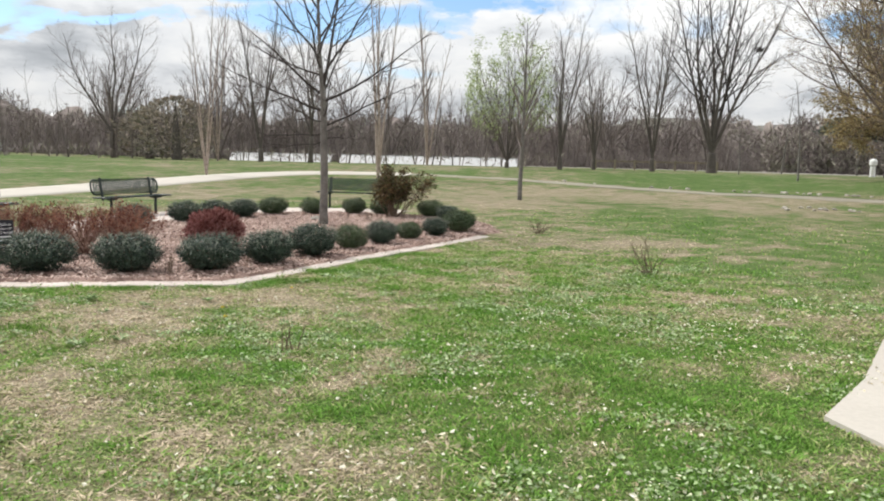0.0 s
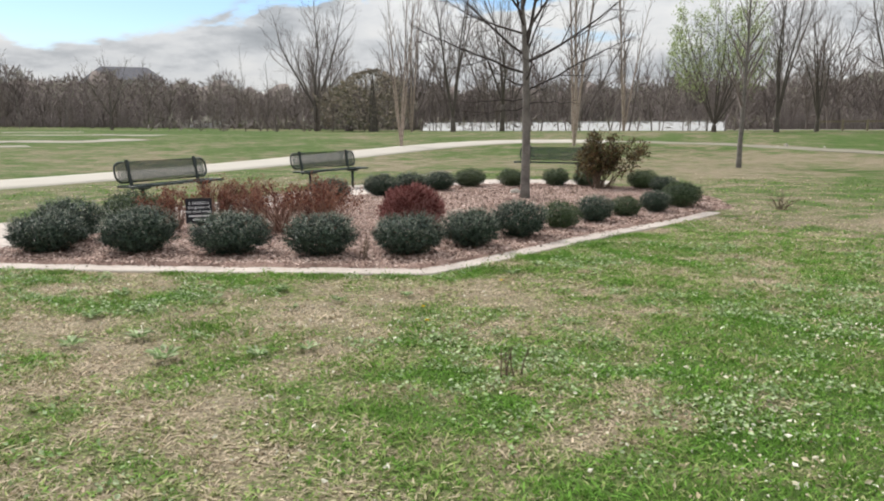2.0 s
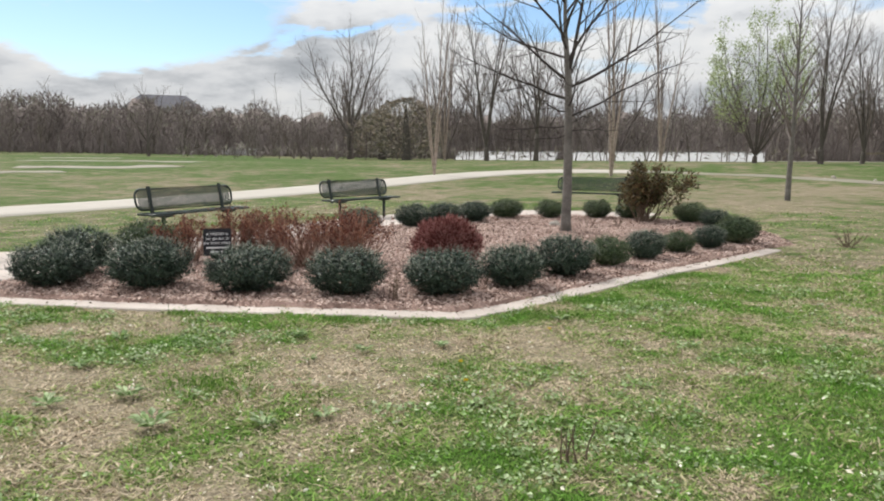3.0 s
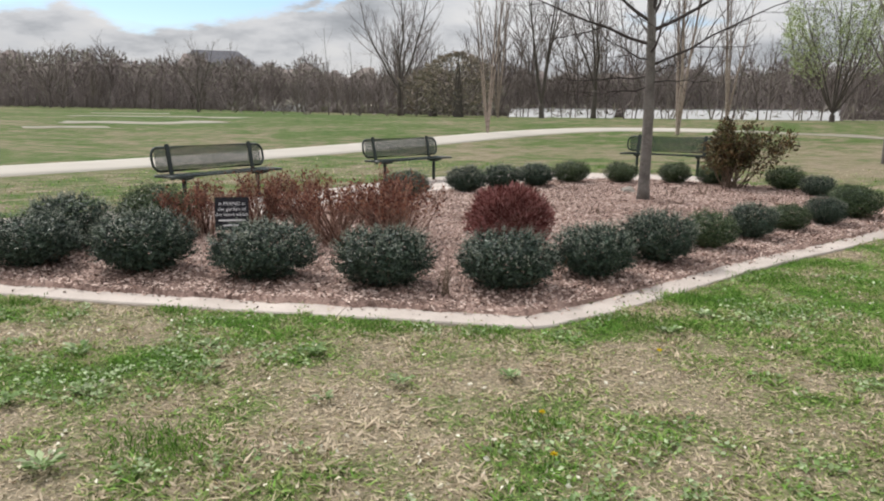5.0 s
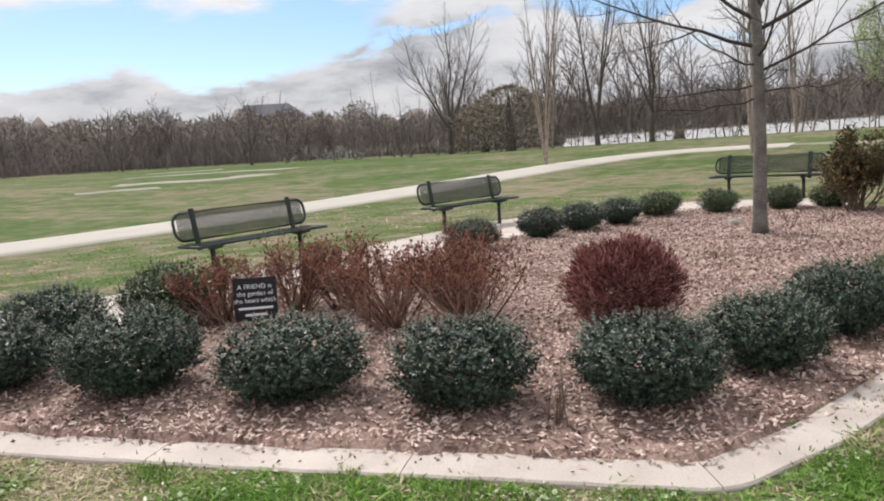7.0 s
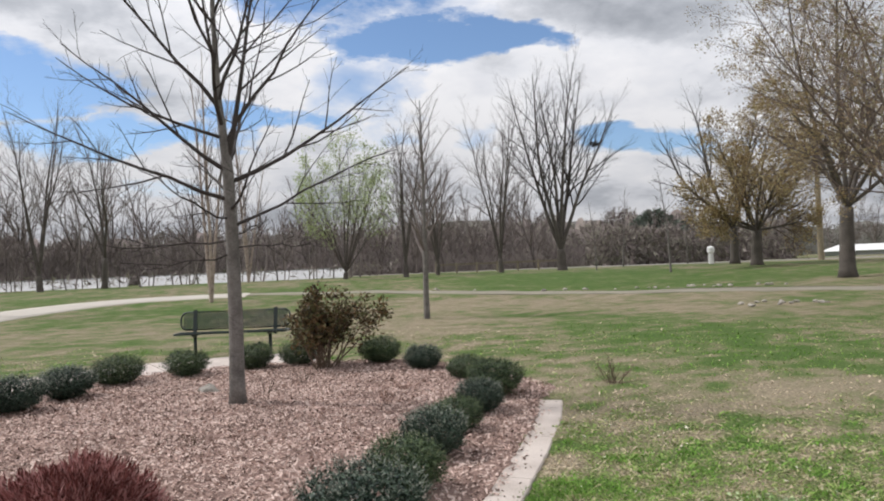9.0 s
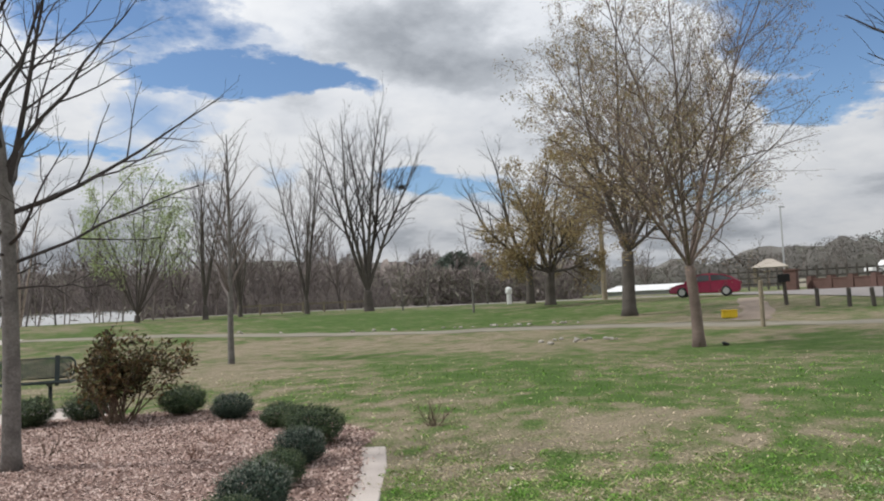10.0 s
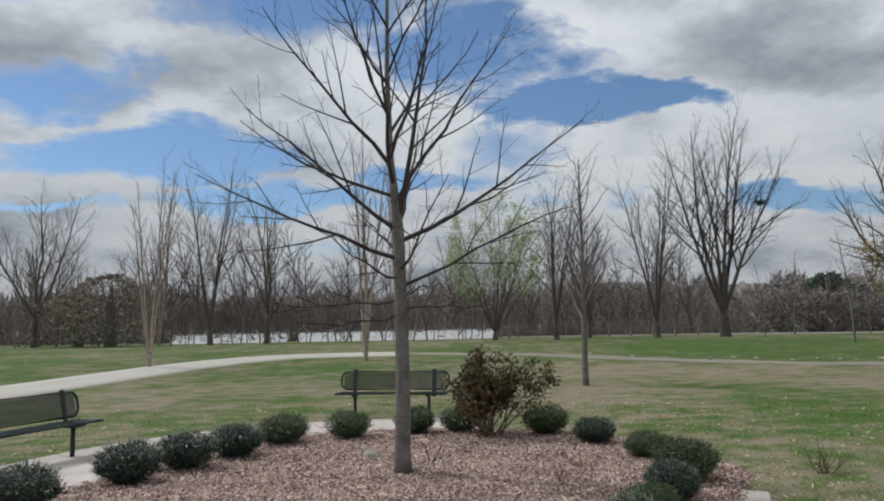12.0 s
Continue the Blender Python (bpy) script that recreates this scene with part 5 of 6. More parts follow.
for i, line in enumerate(("A FRIEND is", "the garden of", "the heart which")):
    cu = bpy.data.curves.new("lettering", "FONT")
    cu.body, cu.size, cu.align_x, cu.extrude = line, 0.052, "CENTER", 0.001
    tmp = bpy.data.objects.new("tmp_text", cu)
    tm = bpy.data.meshes.new_from_object(tmp)
    bpy.data.objects.remove(tmp)
    tm.materials.clear()
    tm.materials.append(M_LETTER)
    part("lettering", tm, sign).matrix_basis = pose(0, 0, 0.50, -8, 0, 0) @ pose(0, -0.0125, 0.085 - i * 0.055, 90, 0, 0)
for i, w in enumerate((0.27, 0.17)):
    part("lettering", bevelled((w, 0.003, 0.018), 0.001, M_LETTER, "lettering", 1), sign).matrix_basis = pose(0, 0, 0.50, -8, 0, 0) @ pose(0, -0.012, -0.07 - i * 0.052)


# ---------------------------------------------------------------- rocks and small plants
def rock(x, y, size, seed, label="rounded grey stone", name="stone", group="", flat=0.6, z=0.0):
    bm = bmesh.new()
    bmesh.ops.create_icosphere(bm, subdivisions=2, radius=size)
    for v in bm.verts:
        v.co *= 0.8 + 0.45 * noise.noise(v.co / size * 0.9 + Vector((seed * 3.1, 0, 0)))
        v.co.z *= flat
    me = bpy.data.meshes.new(name)
    bm.to_mesh(me)
    bm.free()
    me.materials.append(M_STONE)
    ob = new(name, me)
    ob.location = on_ground(x, y, size * flat * 0.35 + z)
    return tagged(ob, label, "stone", group)


rock(-2.93, 17.1, 0.16, 1, "grey brown stone lying on the mulch", flat=0.8)
rng = np.random.default_rng(9)
for i in range(26):
    u = rng.random()
    x, y = np.interp(u, [0, 0.35, 0.7, 1], [5.5, 10.8, 14.8, 18.2]), np.interp(u, [0, 0.35, 0.7, 1], [41.4, 36.0, 33.5, 30.6])
    rock(x + rng.normal() * 0.25, y + rng.normal() * 0.25, 0.07 + 0.07 * rng.random(), 10 + i, "pale stone along the gravel path", group="path stones")
for i in range(14):
    rock(12.5 + rng.normal() * 0.6, 25.3 + rng.normal() * 0.4, 0.06 + 0.07 * rng.random(), 50 + i, "grey stone in a scattered heap", group="heaped stones")


def weed(x, y, high, n, seed, label, mat, spread=0.35):
    r = np.random.default_rng(seed)
    s, tips = Soup(), []
    for _ in range(n):
        q = wander(r, (r.normal() * 0.03, r.normal() * 0.03, -0.02), (r.normal() * spread, r.normal() * spread, 1), high * (0.5 + 0.6 * r.random()), 4, 0.12, 0)
        rr_ = np.linspace(0.006, 0.0025, 5)
        s.tube(q, rr_, 3, cap=False)
        sprout(r, s, tips, q, rr_, 0, [(3, 0.35, 35, 0.05, 2, 3, 0.4)])
    ob = new("weed", s.mesh("weed", mat))
    ob.location = on_ground(x, y)
    tagged(ob, label, "weed", "dry weeds")


weed(2.87, 9.9, 0.55, 16, 2, "dry twiggy weed standing in the lawn", M_STEM, 0.5)
weed(2.0, 15.4, 0.4, 24, 3, "dry twiggy weed beside the kerb's end", M_STEM, 0.7)
weed(-3.12, 8.75, 0.32, 8, 4, "dry stalks in the mulch between shrubs", M_STEM, 0.15)
weed(-2.2, 16.6, 0.35, 6, 5, "dry stalks in the mulch by the trunk", M_STEM, 0.4)
weed(-1.7, 17.2, 0.35, 6, 6, "dry stalks in the mulch by the trunk", M_STEM, 0.4)
weed(-2.5, 9.9, 0.3, 6, 7, "dry stalks in the mulch between shrubs", M_STEM, 0.3)

weed(-0.95, 5.57, 0.20, 5, 8, "small dark dry weed standing in the lawn", M_STEM, 0.07)
weed(0.55, 14.95, 0.25, 12, 10, "dry stalks beside the kerb's end", M_STEM, 0.7)
weed(-2.9, 13.9, 0.22, 8, 11, "dry stalks in the mulch", M_STEM, 0.6)
weed(-0.9, 15.2, 0.28, 14, 12, "dry reddish stalks in the mulch", M_REDTWIG, 0.6)
weed(-0.5, 16.0, 0.28, 12, 13, "dry reddish stalks in the mulch", M_REDTWIG, 0.6)


def rosette(x, y, size, seed):
    """A flat ring of broad leaves close to the ground."""
    r = np.random.default_rng(seed)
    s = Soup()
    n = 44
    a = r.random(n) * 6.28
    way = np.stack([np.cos(a), np.sin(a), 0.15 + 0.4 * r.random(n)], 1)
    s.leaves(np.stack([np.cos(a), np.sin(a), np.full(n, 0.8)], 1) * size * 0.5 * r.random((n, 1)), way, size * 0.7 * (0.35 + 0.65 * r.random(n)), r, 0.5, np.stack([-np.cos(a) * 0.3, -np.sin(a) * 0.3, np.ones(n)], 1))
    ob = new("weed", s.mesh("weed", M_CLOVER))
    ob.location = on_ground(x, y)
    tagged(ob, "fresh green rosette of broad weed leaves in the lawn", "weed", "rosette weeds")


ROSETTES = [(-3.13, 5.33, 0.13), (-2.59, 5.55, 0.10), (-4.32, 6.09, 0.10), (-4.1, 6.35, 0.09), (-2.35, 5.75, 0.08), (-3.75, 6.9, 0.08), (-3.35, 7.35, 0.09), (-4.6, 6.8, 0.10),
            (-2.95, 6.75, 0.07), (-1.6, 6.2, 0.07), (-3.6, 5.7, 0.10), (-4.0, 7.2, 0.09), (-3.9, 5.4, 0.11), (-2.2, 7.4, 0.08), (-2.7, 7.1, 0.08), (0.6, 3.4, 0.07), (1.2, 4.2, 0.07), (-1.5, 8.6, 0.10), (-1.3, 9.1, 0.09)]
for i, (x, y, z) in enumerate(ROSETTES):
    rosette(x, y, z, 200 + i)


def tuft(x, y, spread, n, seed):
    """A clump of taller bright grass."""
    r = np.random.default_rng(seed)
    s = Soup()
    at = np.stack([r.normal(size=n) * spread * 0.75, r.normal(size=n) * spread * 0.5, np.zeros(n)], 1)
    s.leaves(at, r.normal(size=(n, 3)) * 0.55 + (0, 0, 1), 0.022 + 0.026 * r.random(n), r, 0.13)
    ob = new("grass_tuft", s.mesh("grass_tuft", M_TUFT))
    ob.location = on_ground(x, y)
    tagged(ob, "bright green tuft of taller grass", "grass", "grass tufts", "stuff")


for i, (x, y, w, n) in enumerate([(-3.29, 6.04, 0.22, 900), (-1.62, 8.78, 0.26, 900), (-1.30, 9.55, 0.30, 1000), (-0.75, 10.7, 0.26, 700), (-4.75, 7.75, 0.14, 260), (-3.3, 7.95, 0.16, 300), (-2.55, 8.1, 0.18, 340), (-5.9, 7.5, 0.16, 260), (-0.45, 11.5, 0.22, 400), (-1.9, 6.9, 0.14, 300)]):
    tuft(x, y, w, n, 240 + i)

# ---------------------------------------------------------------- right-hand distance
def post(x, y, high, wide, label, mat, tilt=0.0, name="post", group=""):
    s = Soup()
    w = wide / 2
    s.tube([(0, 0, -0.3), (0, 0, high - 0.04), (0, 0, high - 0.03), (0, 0, high)], [w, w, w * 0.98, w * 0.6], 8)
    ob = new(name, s.mesh(name, mat))
    ob.matrix_basis = pose(*on_ground(x, y), 0, tilt, 0)
    return tagged(ob, label, "post", group)


post(18.3, 23.05, 1.5, 0.14, "weathered square wooden post by the gravel path", M_POST)
for i, (x, y, tl) in enumerate([(26.3, 26.5, 0), (26.1, 25.0, 0), (26.4, 24.2, -8), (26.7, 23.9, 0), (25.9, 21.4, 0)]):
    post(x, y, 0.75, 0.17, "short dark wooden bollard at the car park's edge", M_DARKPOST, tl, "bollard", "bollards")
sp = thing("sign_post", "leaning wooden post with a small dark board", "sign post", pose(*on_ground(26.8, 28.3), 0, -5, 0))
s = Soup()
s.tube([(0, 0, -0.3), (0, 0, 1.3)], [0.09, 0.08], 8)
part("post", s, sp, mat=M_DARKPOST)
part("board", bevelled((0.5, 0.08, 0.36), 0.01, M_BLACK, "board"), sp).matrix_basis = pose(-0.12, -0.1, 1.2, 0, 0, -40)

box = thing("box", "yellow plastic box lying on the grass", "box", pose(*on_ground(20.9, 26.5), 0, 0, -38) @ Matrix.Scale(0.8, 4))
part("body", bevelled((0.66, 0.42, 0.34), 0.03, M_YELLOW, "body"), box).matrix_basis = pose(0, 0, 0.17)
part("lid", bevelled((0.69, 0.45, 0.05), 0.015, M_YELLOW, "lid"), box).matrix_basis = pose(0, 0, 0.355)

rag = thing("bag", "small black bag lying by the tree", "bag", pose(*on_ground(13.2, 20.3)))
bm = bmesh.new()
bmesh.ops.create_icosphere(bm, subdivisions=2, radius=0.11)
for v in bm.verts:
    v.co *= 0.8 + 0.6 * noise.noise(v.co * 9)
    v.co.z = v.co.z * 0.6 + 0.06
bag_me = bpy.data.meshes.new("body")
bm.to_mesh(bag_me)
bm.free()
bag_me.materials.append(M_BLACK)
part("body", bag_me, rag)

ped = thing("pedestal", "white utility pedestal with a rounded cap", "pedestal", pose(*on_ground(30.2, 54.6)))
s = Soup()
s.tube([(0, 0, -0.1), (0, 0, 0.8), (0, 0, 0.82)], [0.19, 0.17, 0.12], 12)
part("body", s, ped, mat=M_WHITE)
s = Soup()
s.tube([(0, 0, 0.78), (0, 0, 0.84), (0, 0, 1.15), (0, 0, 1.26), (0, 0, 1.3)], [0.15, 0.26, 0.26, 0.18, 0.05], 12)
part("cap", s, ped, mat=M_WHITE)

pole = thing("utility_pole", "pale wooden utility pole", "utility pole", pose(*on_ground(34.2, 48.3)))
s = Soup()
s.tube([(0, 0, -0.5), (0, 0, 4), (0, 0, 8.2)], [0.21, 0.18, 0.13], 10)
part("shaft", s, pole, mat=M_POST)
part("crossarm", bevelled((1.8, 0.12, 0.14), 0.01, M_POST, "crossarm"), pole).matrix_basis = pose(0, 0.16, 7.7)
lp = thing("lamp_post", "thin grey lamp post beyond the car park", "lamp post", pose(*on_ground(79, 66)))
s = Soup()
s.tube([(0, 0, -0.5), (0, 0, 5), (0, 0, 10.0)], [0.13, 0.1, 0.07], 8)
part("shaft", s, lp, mat=M_GREYW)
part("lamp_head", bevelled((0.9, 0.3, 0.14), 0.03, M_GREYW, "lamp_head"), lp).matrix_basis = pose(0.35, 0, 10.0)


def extrude_profile(name, prof, half, mat, bevel=0.05, inset=0.0):
    """Side profile (x, z) pulled to both sides; the upper points may be drawn in."""
    bm = bmesh.new()
    top = max(z for _, z in prof)
    low = min(z for _, z in prof)
    a = [bm.verts.new((x, -(half - inset * (z - low) / (top - low)), z)) for x, z in prof]
    b = [bm.verts.new((x, half - inset * (z - low) / (top - low), z)) for x, z in prof]
    n = len(prof)
    bm.faces.new(a[::-1])
    bm.faces.new(b)
    for i in range(n):
        bm.faces.new((a[i], a[(i + 1) % n], b[(i + 1) % n], b[i]))
    bmesh.ops.recalc_face_normals(bm, faces=bm.faces[:])
    if bevel:
        bmesh.ops.bevel(bm, geom=bm.edges[:], offset=bevel, segments=2, affect="EDGES", clamp_overlap=True)
    me = bpy.data.meshes.new(name)
    bm.to_mesh(me)
    bm.free()
    me.materials.append(mat)
    return me


def wheel(parent, x, y, rad):
    s = Soup()
    s.tube([(0, -0.11, 0), (0, -0.09, 0), (0, 0.09, 0), (0, 0.11, 0)], [rad * 0.9, rad, rad, rad * 0.9], 20)
    w = part("wheel", s, parent, mat=M_TYRE)
    w.location = (x, y, rad)
    s = Soup()
    o = -0.118 if y < 0 else 0.118
    s.tube([(0, o * 0.8, 0), (0, o, 0)], [rad * 0.66, rad * 0.62], 16)
    part("rim", s, w, mat=M_RIM)


car = thing("car", "parked dark red saloon car by the grass", "car", pose(*on_ground(34.2, 39.2, 0.02), 0, 0, 126) @ Matrix.Diagonal((0.90, 0.90, 0.94, 1)))
part("body", extrude_profile("body", [(-2.28, 0.32), (-2.34, 0.60), (-2.28, 0.92), (-2.05, 1.05), (-1.6, 1.07), (-0.6, 1.02), (0.6, 0.99), (1.15, 0.94), (1.75, 0.82), (2.15, 0.68), (2.30, 0.52), (2.30, 0.36), (2.15, 0.24), (-2.1, 0.22)], 0.90, M_CARRED, 0.07, 0.08), car)
part("cabin", extrude_profile("cabin", [(-2.0, 1.02), (-1.55, 1.24), (-1.0, 1.40), (-0.45, 1.47), (0.1, 1.44), (0.65, 1.24), (1.25, 0.94)], 0.80, M_GLASS, 0.03, 0.20), car, "dark tinted glass")
part("roof", extrude_profile("roof", [(-1.25, 1.36), (-1.0, 1.43), (-0.45, 1.50), (0.1, 1.475), (0.35, 1.38)], 0.64, M_CARRED, 0.02, 0.03), car)
for line in ([(-2.0, 1.03), (-1.55, 1.26), (-1.1, 1.40)], [(-0.42, 1.0), (-0.38, 1.46)], [(0.3, 1.41), (0.65, 1.26), (1.25, 0.95)]):
    for sy in (-1, 1):
        s = Soup()
        s.tube([(x, sy * (0.81 - 0.19 * (z - 0.95) / 0.52), z) for x, z in line], [0.045] * len(line), 6)
        part("pillar", s, car, mat=M_CARRED)
for sy in (-1, 1):
    for x in (0.62, -0.42, -1.36):
        part("door_seam", bevelled((0.018, 0.012, 0.58), 0.003, M_BLACK, "door_seam", 1), car).matrix_basis = pose(x, sy * 0.868, 0.68, sy * 5, 0, 0)
    for x in (-0.15, -1.12):
        part("door_handle", bevelled((0.18, 0.03, 0.03), 0.01, M_CARRED, "door_handle", 1), car).location = (x, sy * 0.875, 0.86)
for x in (-1.4, 1.42):
    for y in (-0.80, 0.80):
        wheel(car, x, y, 0.33)
for y in (-0.62, 0.62):
    part("headlight", bevelled((0.16, 0.38, 0.15), 0.04, M_WHITE, "headlight"), car, "clear headlight").location = (2.16, y, 0.66)
    part("tail_light", bevelled((0.12, 0.34, 0.2), 0.03, M_CARRED, "tail_light"), car).location = (-2.27, y, 0.82)
    part("side_mirror", bevelled((0.12, 0.2, 0.12), 0.03, M_CARRED, "side_mirror"), car).location = (0.85, y * 1.55, 1.03)
part("bumper", bevelled((0.18, 1.7, 0.24), 0.06, M_CARRED, "bumper"), car).location = (2.22, 0, 0.42)

pick = thing("pickup", "white pickup truck beyond the brick wall", "pickup truck", pose(*on_ground(93, 61.3, 1.1), 0, 0, 150))
part("body", extrude_profile("body", [(-2.7, 0.5), (-2.7, 1.1), (1.0, 1.1), (1.2, 1.15), (2.5, 1.05), (2.7, 0.9), (2.7, 0.5)], 0.95, M_WHITE, 0.05, 0.03), pick)
part("cab", extrude_profile("cab", [(-0.9, 1.1), (-0.7, 1.8), (0.6, 1.85), (1.3, 1.12)], 0.85, M_WHITE, 0.05, 0.12), pick)
for sy in (-0.86, 0.86):
    part("window", bevelled((1.3, 0.05, 0.4), 0.02, M_GLASS, "window"), pick).location = (0.0, sy * 0.95, 1.5)
for x in (-1.7, 1.7):
    for y in (-0.85, 0.85):
        wheel(pick, x, y, 0.4)
# the raised bank on which it stands
s = Soup()
s.box((94, 61.5, 0.95), (26, 8, 2.2), radians(150), 0.85)
tagged(new("bank", s.mesh("bank", M_GRAVEL)), "raised gravel bank beyond the wall", "bank", kind="structure")

# brick wall with piers, an entrance pillar and a railing
wall = thing("garden_wall", "low red brick wall with piers", "wall", pose(*on_ground(56.5, 47.6)), kind="structure")
ends = np.array([(56.5, 47.6), (53.0, 36.0)])
way = (ends[1] - ends[0]) / np.linalg.norm(ends[1] - ends[0])
ang = math.atan2(way[1], way[0])
run = float(np.linalg.norm(ends[1] - ends[0])) + 8
s = Soup()
s.box((way[0] * run / 2, way[1] * run / 2, 0.3), (run, 0.3, 1.0), ang)
part("brickwork", s, wall, mat=M_BRICK)
s = Soup()
s.box((way[0] * run / 2, way[1] * run / 2, 0.84), (run, 0.4, 0.09), ang)
part("coping", s, wall, mat=M_BRICK)
for i in range(9):
    q = way * (0.5 + i * run / 8.6)
    s = Soup()
    s.box((q[0], q[1], 0.4), (0.5, 0.5, 1.4), ang)
    part("pier", s, wall, mat=M_BRICK)
pillar = thing("gate_pillar", "square red brick pillar with a flat cap", "pillar", pose(*on_ground(54.6, 47.8), 0, 0, 20))
s = Soup()
s.box((0, 0, 0.7), (0.95, 0.95, 1.9))
part("shaft", s, pillar, mat=M_BRICK)
part("cap", bevelled((1.15, 1.15, 0.14), 0.03, M_BRICK, "cap"), pillar).location = (0, 0, 1.7)
fence = thing("fence", "dark railing with many posts before the hill", "fence", pose(*on_ground(56, 60)), kind="structure")
fa, fb = np.array((0.0, 0.0)), np.array((15.0, -12.0))
for i in range(22):
    q = fa + (fb - fa) * i / 21
    s = Soup()
    s.box((q[0], q[1], 1.0), (0.14, 0.14, 2.4))
    part("post", s, fence, mat=M_DARKPOST)
for z in (0.6, 1.2, 1.8):
    s = Soup()
    s.box((*((fa + fb) / 2), z), (float(np.linalg.norm(fb - fa)), 0.08, 0.14), math.atan2(-12, 15))
    part("rail", s, fence, mat=M_DARKPOST)
pav = thing("pavilion", "open pavilion with a tan hipped roof", "pavilion", pose(*on_ground(73.6, 64.0, 0.9), 0, 0, 35) @ Matrix.Scale(0.66, 4))
bm = bmesh.new()
bmesh.ops.create_cone(bm, cap_ends=True, segments=4, radius1=4.3, radius2=0.7, depth=1.5)
bmesh.ops.rotate(bm, verts=bm.verts, matrix=Matrix.Rotation(radians(45), 3, "Z"))
roof_me = bpy.data.meshes.new("roof")
bm.to_mesh(roof_me)
bm.free()
roof_me.materials.append(M_TANROOF)
part("roof", roof_me, pav).location = (0, 0, 3.2)
for x in (-2.5, 2.5):
    for y in (-2.5, 2.5):
        s = Soup()
        s.box((x, y, 1.2), (0.22, 0.22, 2.8))
        part("post", s, pav, mat=M_POST)


def building(name, x, y, w, d, hgt, yaw, label, wallm, roofm, pitch=1.2, windows=4, base=0.0):
    ob = thing(name, label, "building", pose(*on_ground(x, y, base), 0, 0, yaw))
    s = Soup()
    s.box((0, 0, hgt / 2 - 1), (w, d, hgt + 2))
    part("wall", s, ob, mat=wallm)
    s = Soup()
    o = 0.4
    v = [(-w / 2 - o, -d / 2 - o, hgt), (w / 2 + o, -d / 2 - o, hgt), (w / 2 + o, d / 2 + o, hgt), (-w / 2 - o, d / 2 + o, hgt), (-w / 2 + d * 0.3, 0, hgt + pitch), (w / 2 - d * 0.3, 0, hgt + pitch)]
    s.add(v, [(0, 1, 5, 4), (2, 3, 4, 5), (1, 2, 5), (3, 0, 4), (3, 2, 1, 0)])
    part("roof", s, ob, mat=roofm)
    for i in range(windows):
        part("window", bevelled((w / windows * 0.45, 0.1, 1.1), 0.02, M_GLASS, "window", 1), ob).location = (-w / 2 + w * (i + 0.5) / windows, -d / 2 - 0.03, hgt * 0.55)


building("shed", 65, 74.5, 11.0, 5, 2.2, -44, "long low white shed beyond the road", M_GREYW, M_WHITE, 0.7, 0, -1.7)
building("building", 41, 116, 15, 8, 4.0, -20, "low grey building behind the hedge", M_GREYW, M_WHITE, 0.8, 6)
building("house", -106, 137, 15, 10, 9.0, 38, "house with a dark hipped roof behind the wood", M_GREYW, M_ROOF, 3.0, 5)
building("building", -118, 92, 22, 9, 6.5, 52, "low pale building behind the wood", M_GREYW, M_WHITE, 1.0, 7)
building("building", -70, 128, 16, 9, 5.5, 25, "low pale building behind the wood", M_GREYW, M_WHITE, 1.0, 5)

# rail fence by the road
rail = thing("rail_fence", "low wooden rail fence along the road", "fence", pose(*on_ground(12.5, 66.5)))
for i in range(7):
    s = Soup()
    s.box((i * 1.6, -i * 0.5, 0.35), (0.12, 0.12, 1.1))
    part("post", s, rail, mat=M_POST)
s = Soup()
s.box((4.8, -1.5, 0.75), (10.2, 0.06, 0.12), math.atan2(-0.5, 1.6))
part("rail", s, rail, mat=M_POST)

# ---------------------------------------------------------------- mulch chips, leaf litter and grass
rng = np.random.default_rng(15)
n = 150000
x, y = rng.uniform(-7.7, 1.6, n), rng.uniform(7.8, 20, n)
edge = rng.normal(size=(2, n)) * 0.055
ok = (inside(x, y, BED) | inside(x + edge[0], y + edge[1], BED)) & ~inside(x, y, SLAB)
x, y = x[ok], y[ok]
n = len(x)
ln, wd, a = rng.uniform(0.007, 0.024, n), rng.uniform(0.003, 0.008, n), rng.random(n) * 6.28
near_bed = inside(x, y, BED)
z = np.where(near_bed, 0.035 + 0.03 * (value_noise(x * 2.2, y * 2.2, 21) - 0.3) + 0.02 * (value_noise(x * 7, y * 7, 22) - 0.5), 0.018) + rng.uniform(0.002, 0.014, n)
dx, dy, dz = np.cos(a) * ln, np.sin(a) * ln, rng.normal(size=n) * ln * 0.35
sx, sy = -np.sin(a) * wd, np.cos(a) * wd
c = np.stack([x, y, z], 1)
d, sd = np.stack([dx, dy, dz], 1), np.stack([sx, sy, rng.normal(size=n) * wd * 0.5], 1)
upv = np.array((0, 0, 0.005))
verts = np.stack([c - d - sd, c + d - sd * 0.8 + upv, c + d * 0.9 + sd, c - d * 0.9 + sd + upv], 1).reshape(-1, 3)
i4 = np.arange(n) * 4
faces = np.concatenate([np.stack([i4, i4 + 1, i4 + 3], 1), np.stack([i4 + 1, i4 + 2, i4 + 3], 1)])
tagged(new("wood_chips", quick_mesh("wood_chips", verts, faces, M_CHIP)), "loose pinkish brown wood chips covering the bed", "wood chips", kind="stuff")


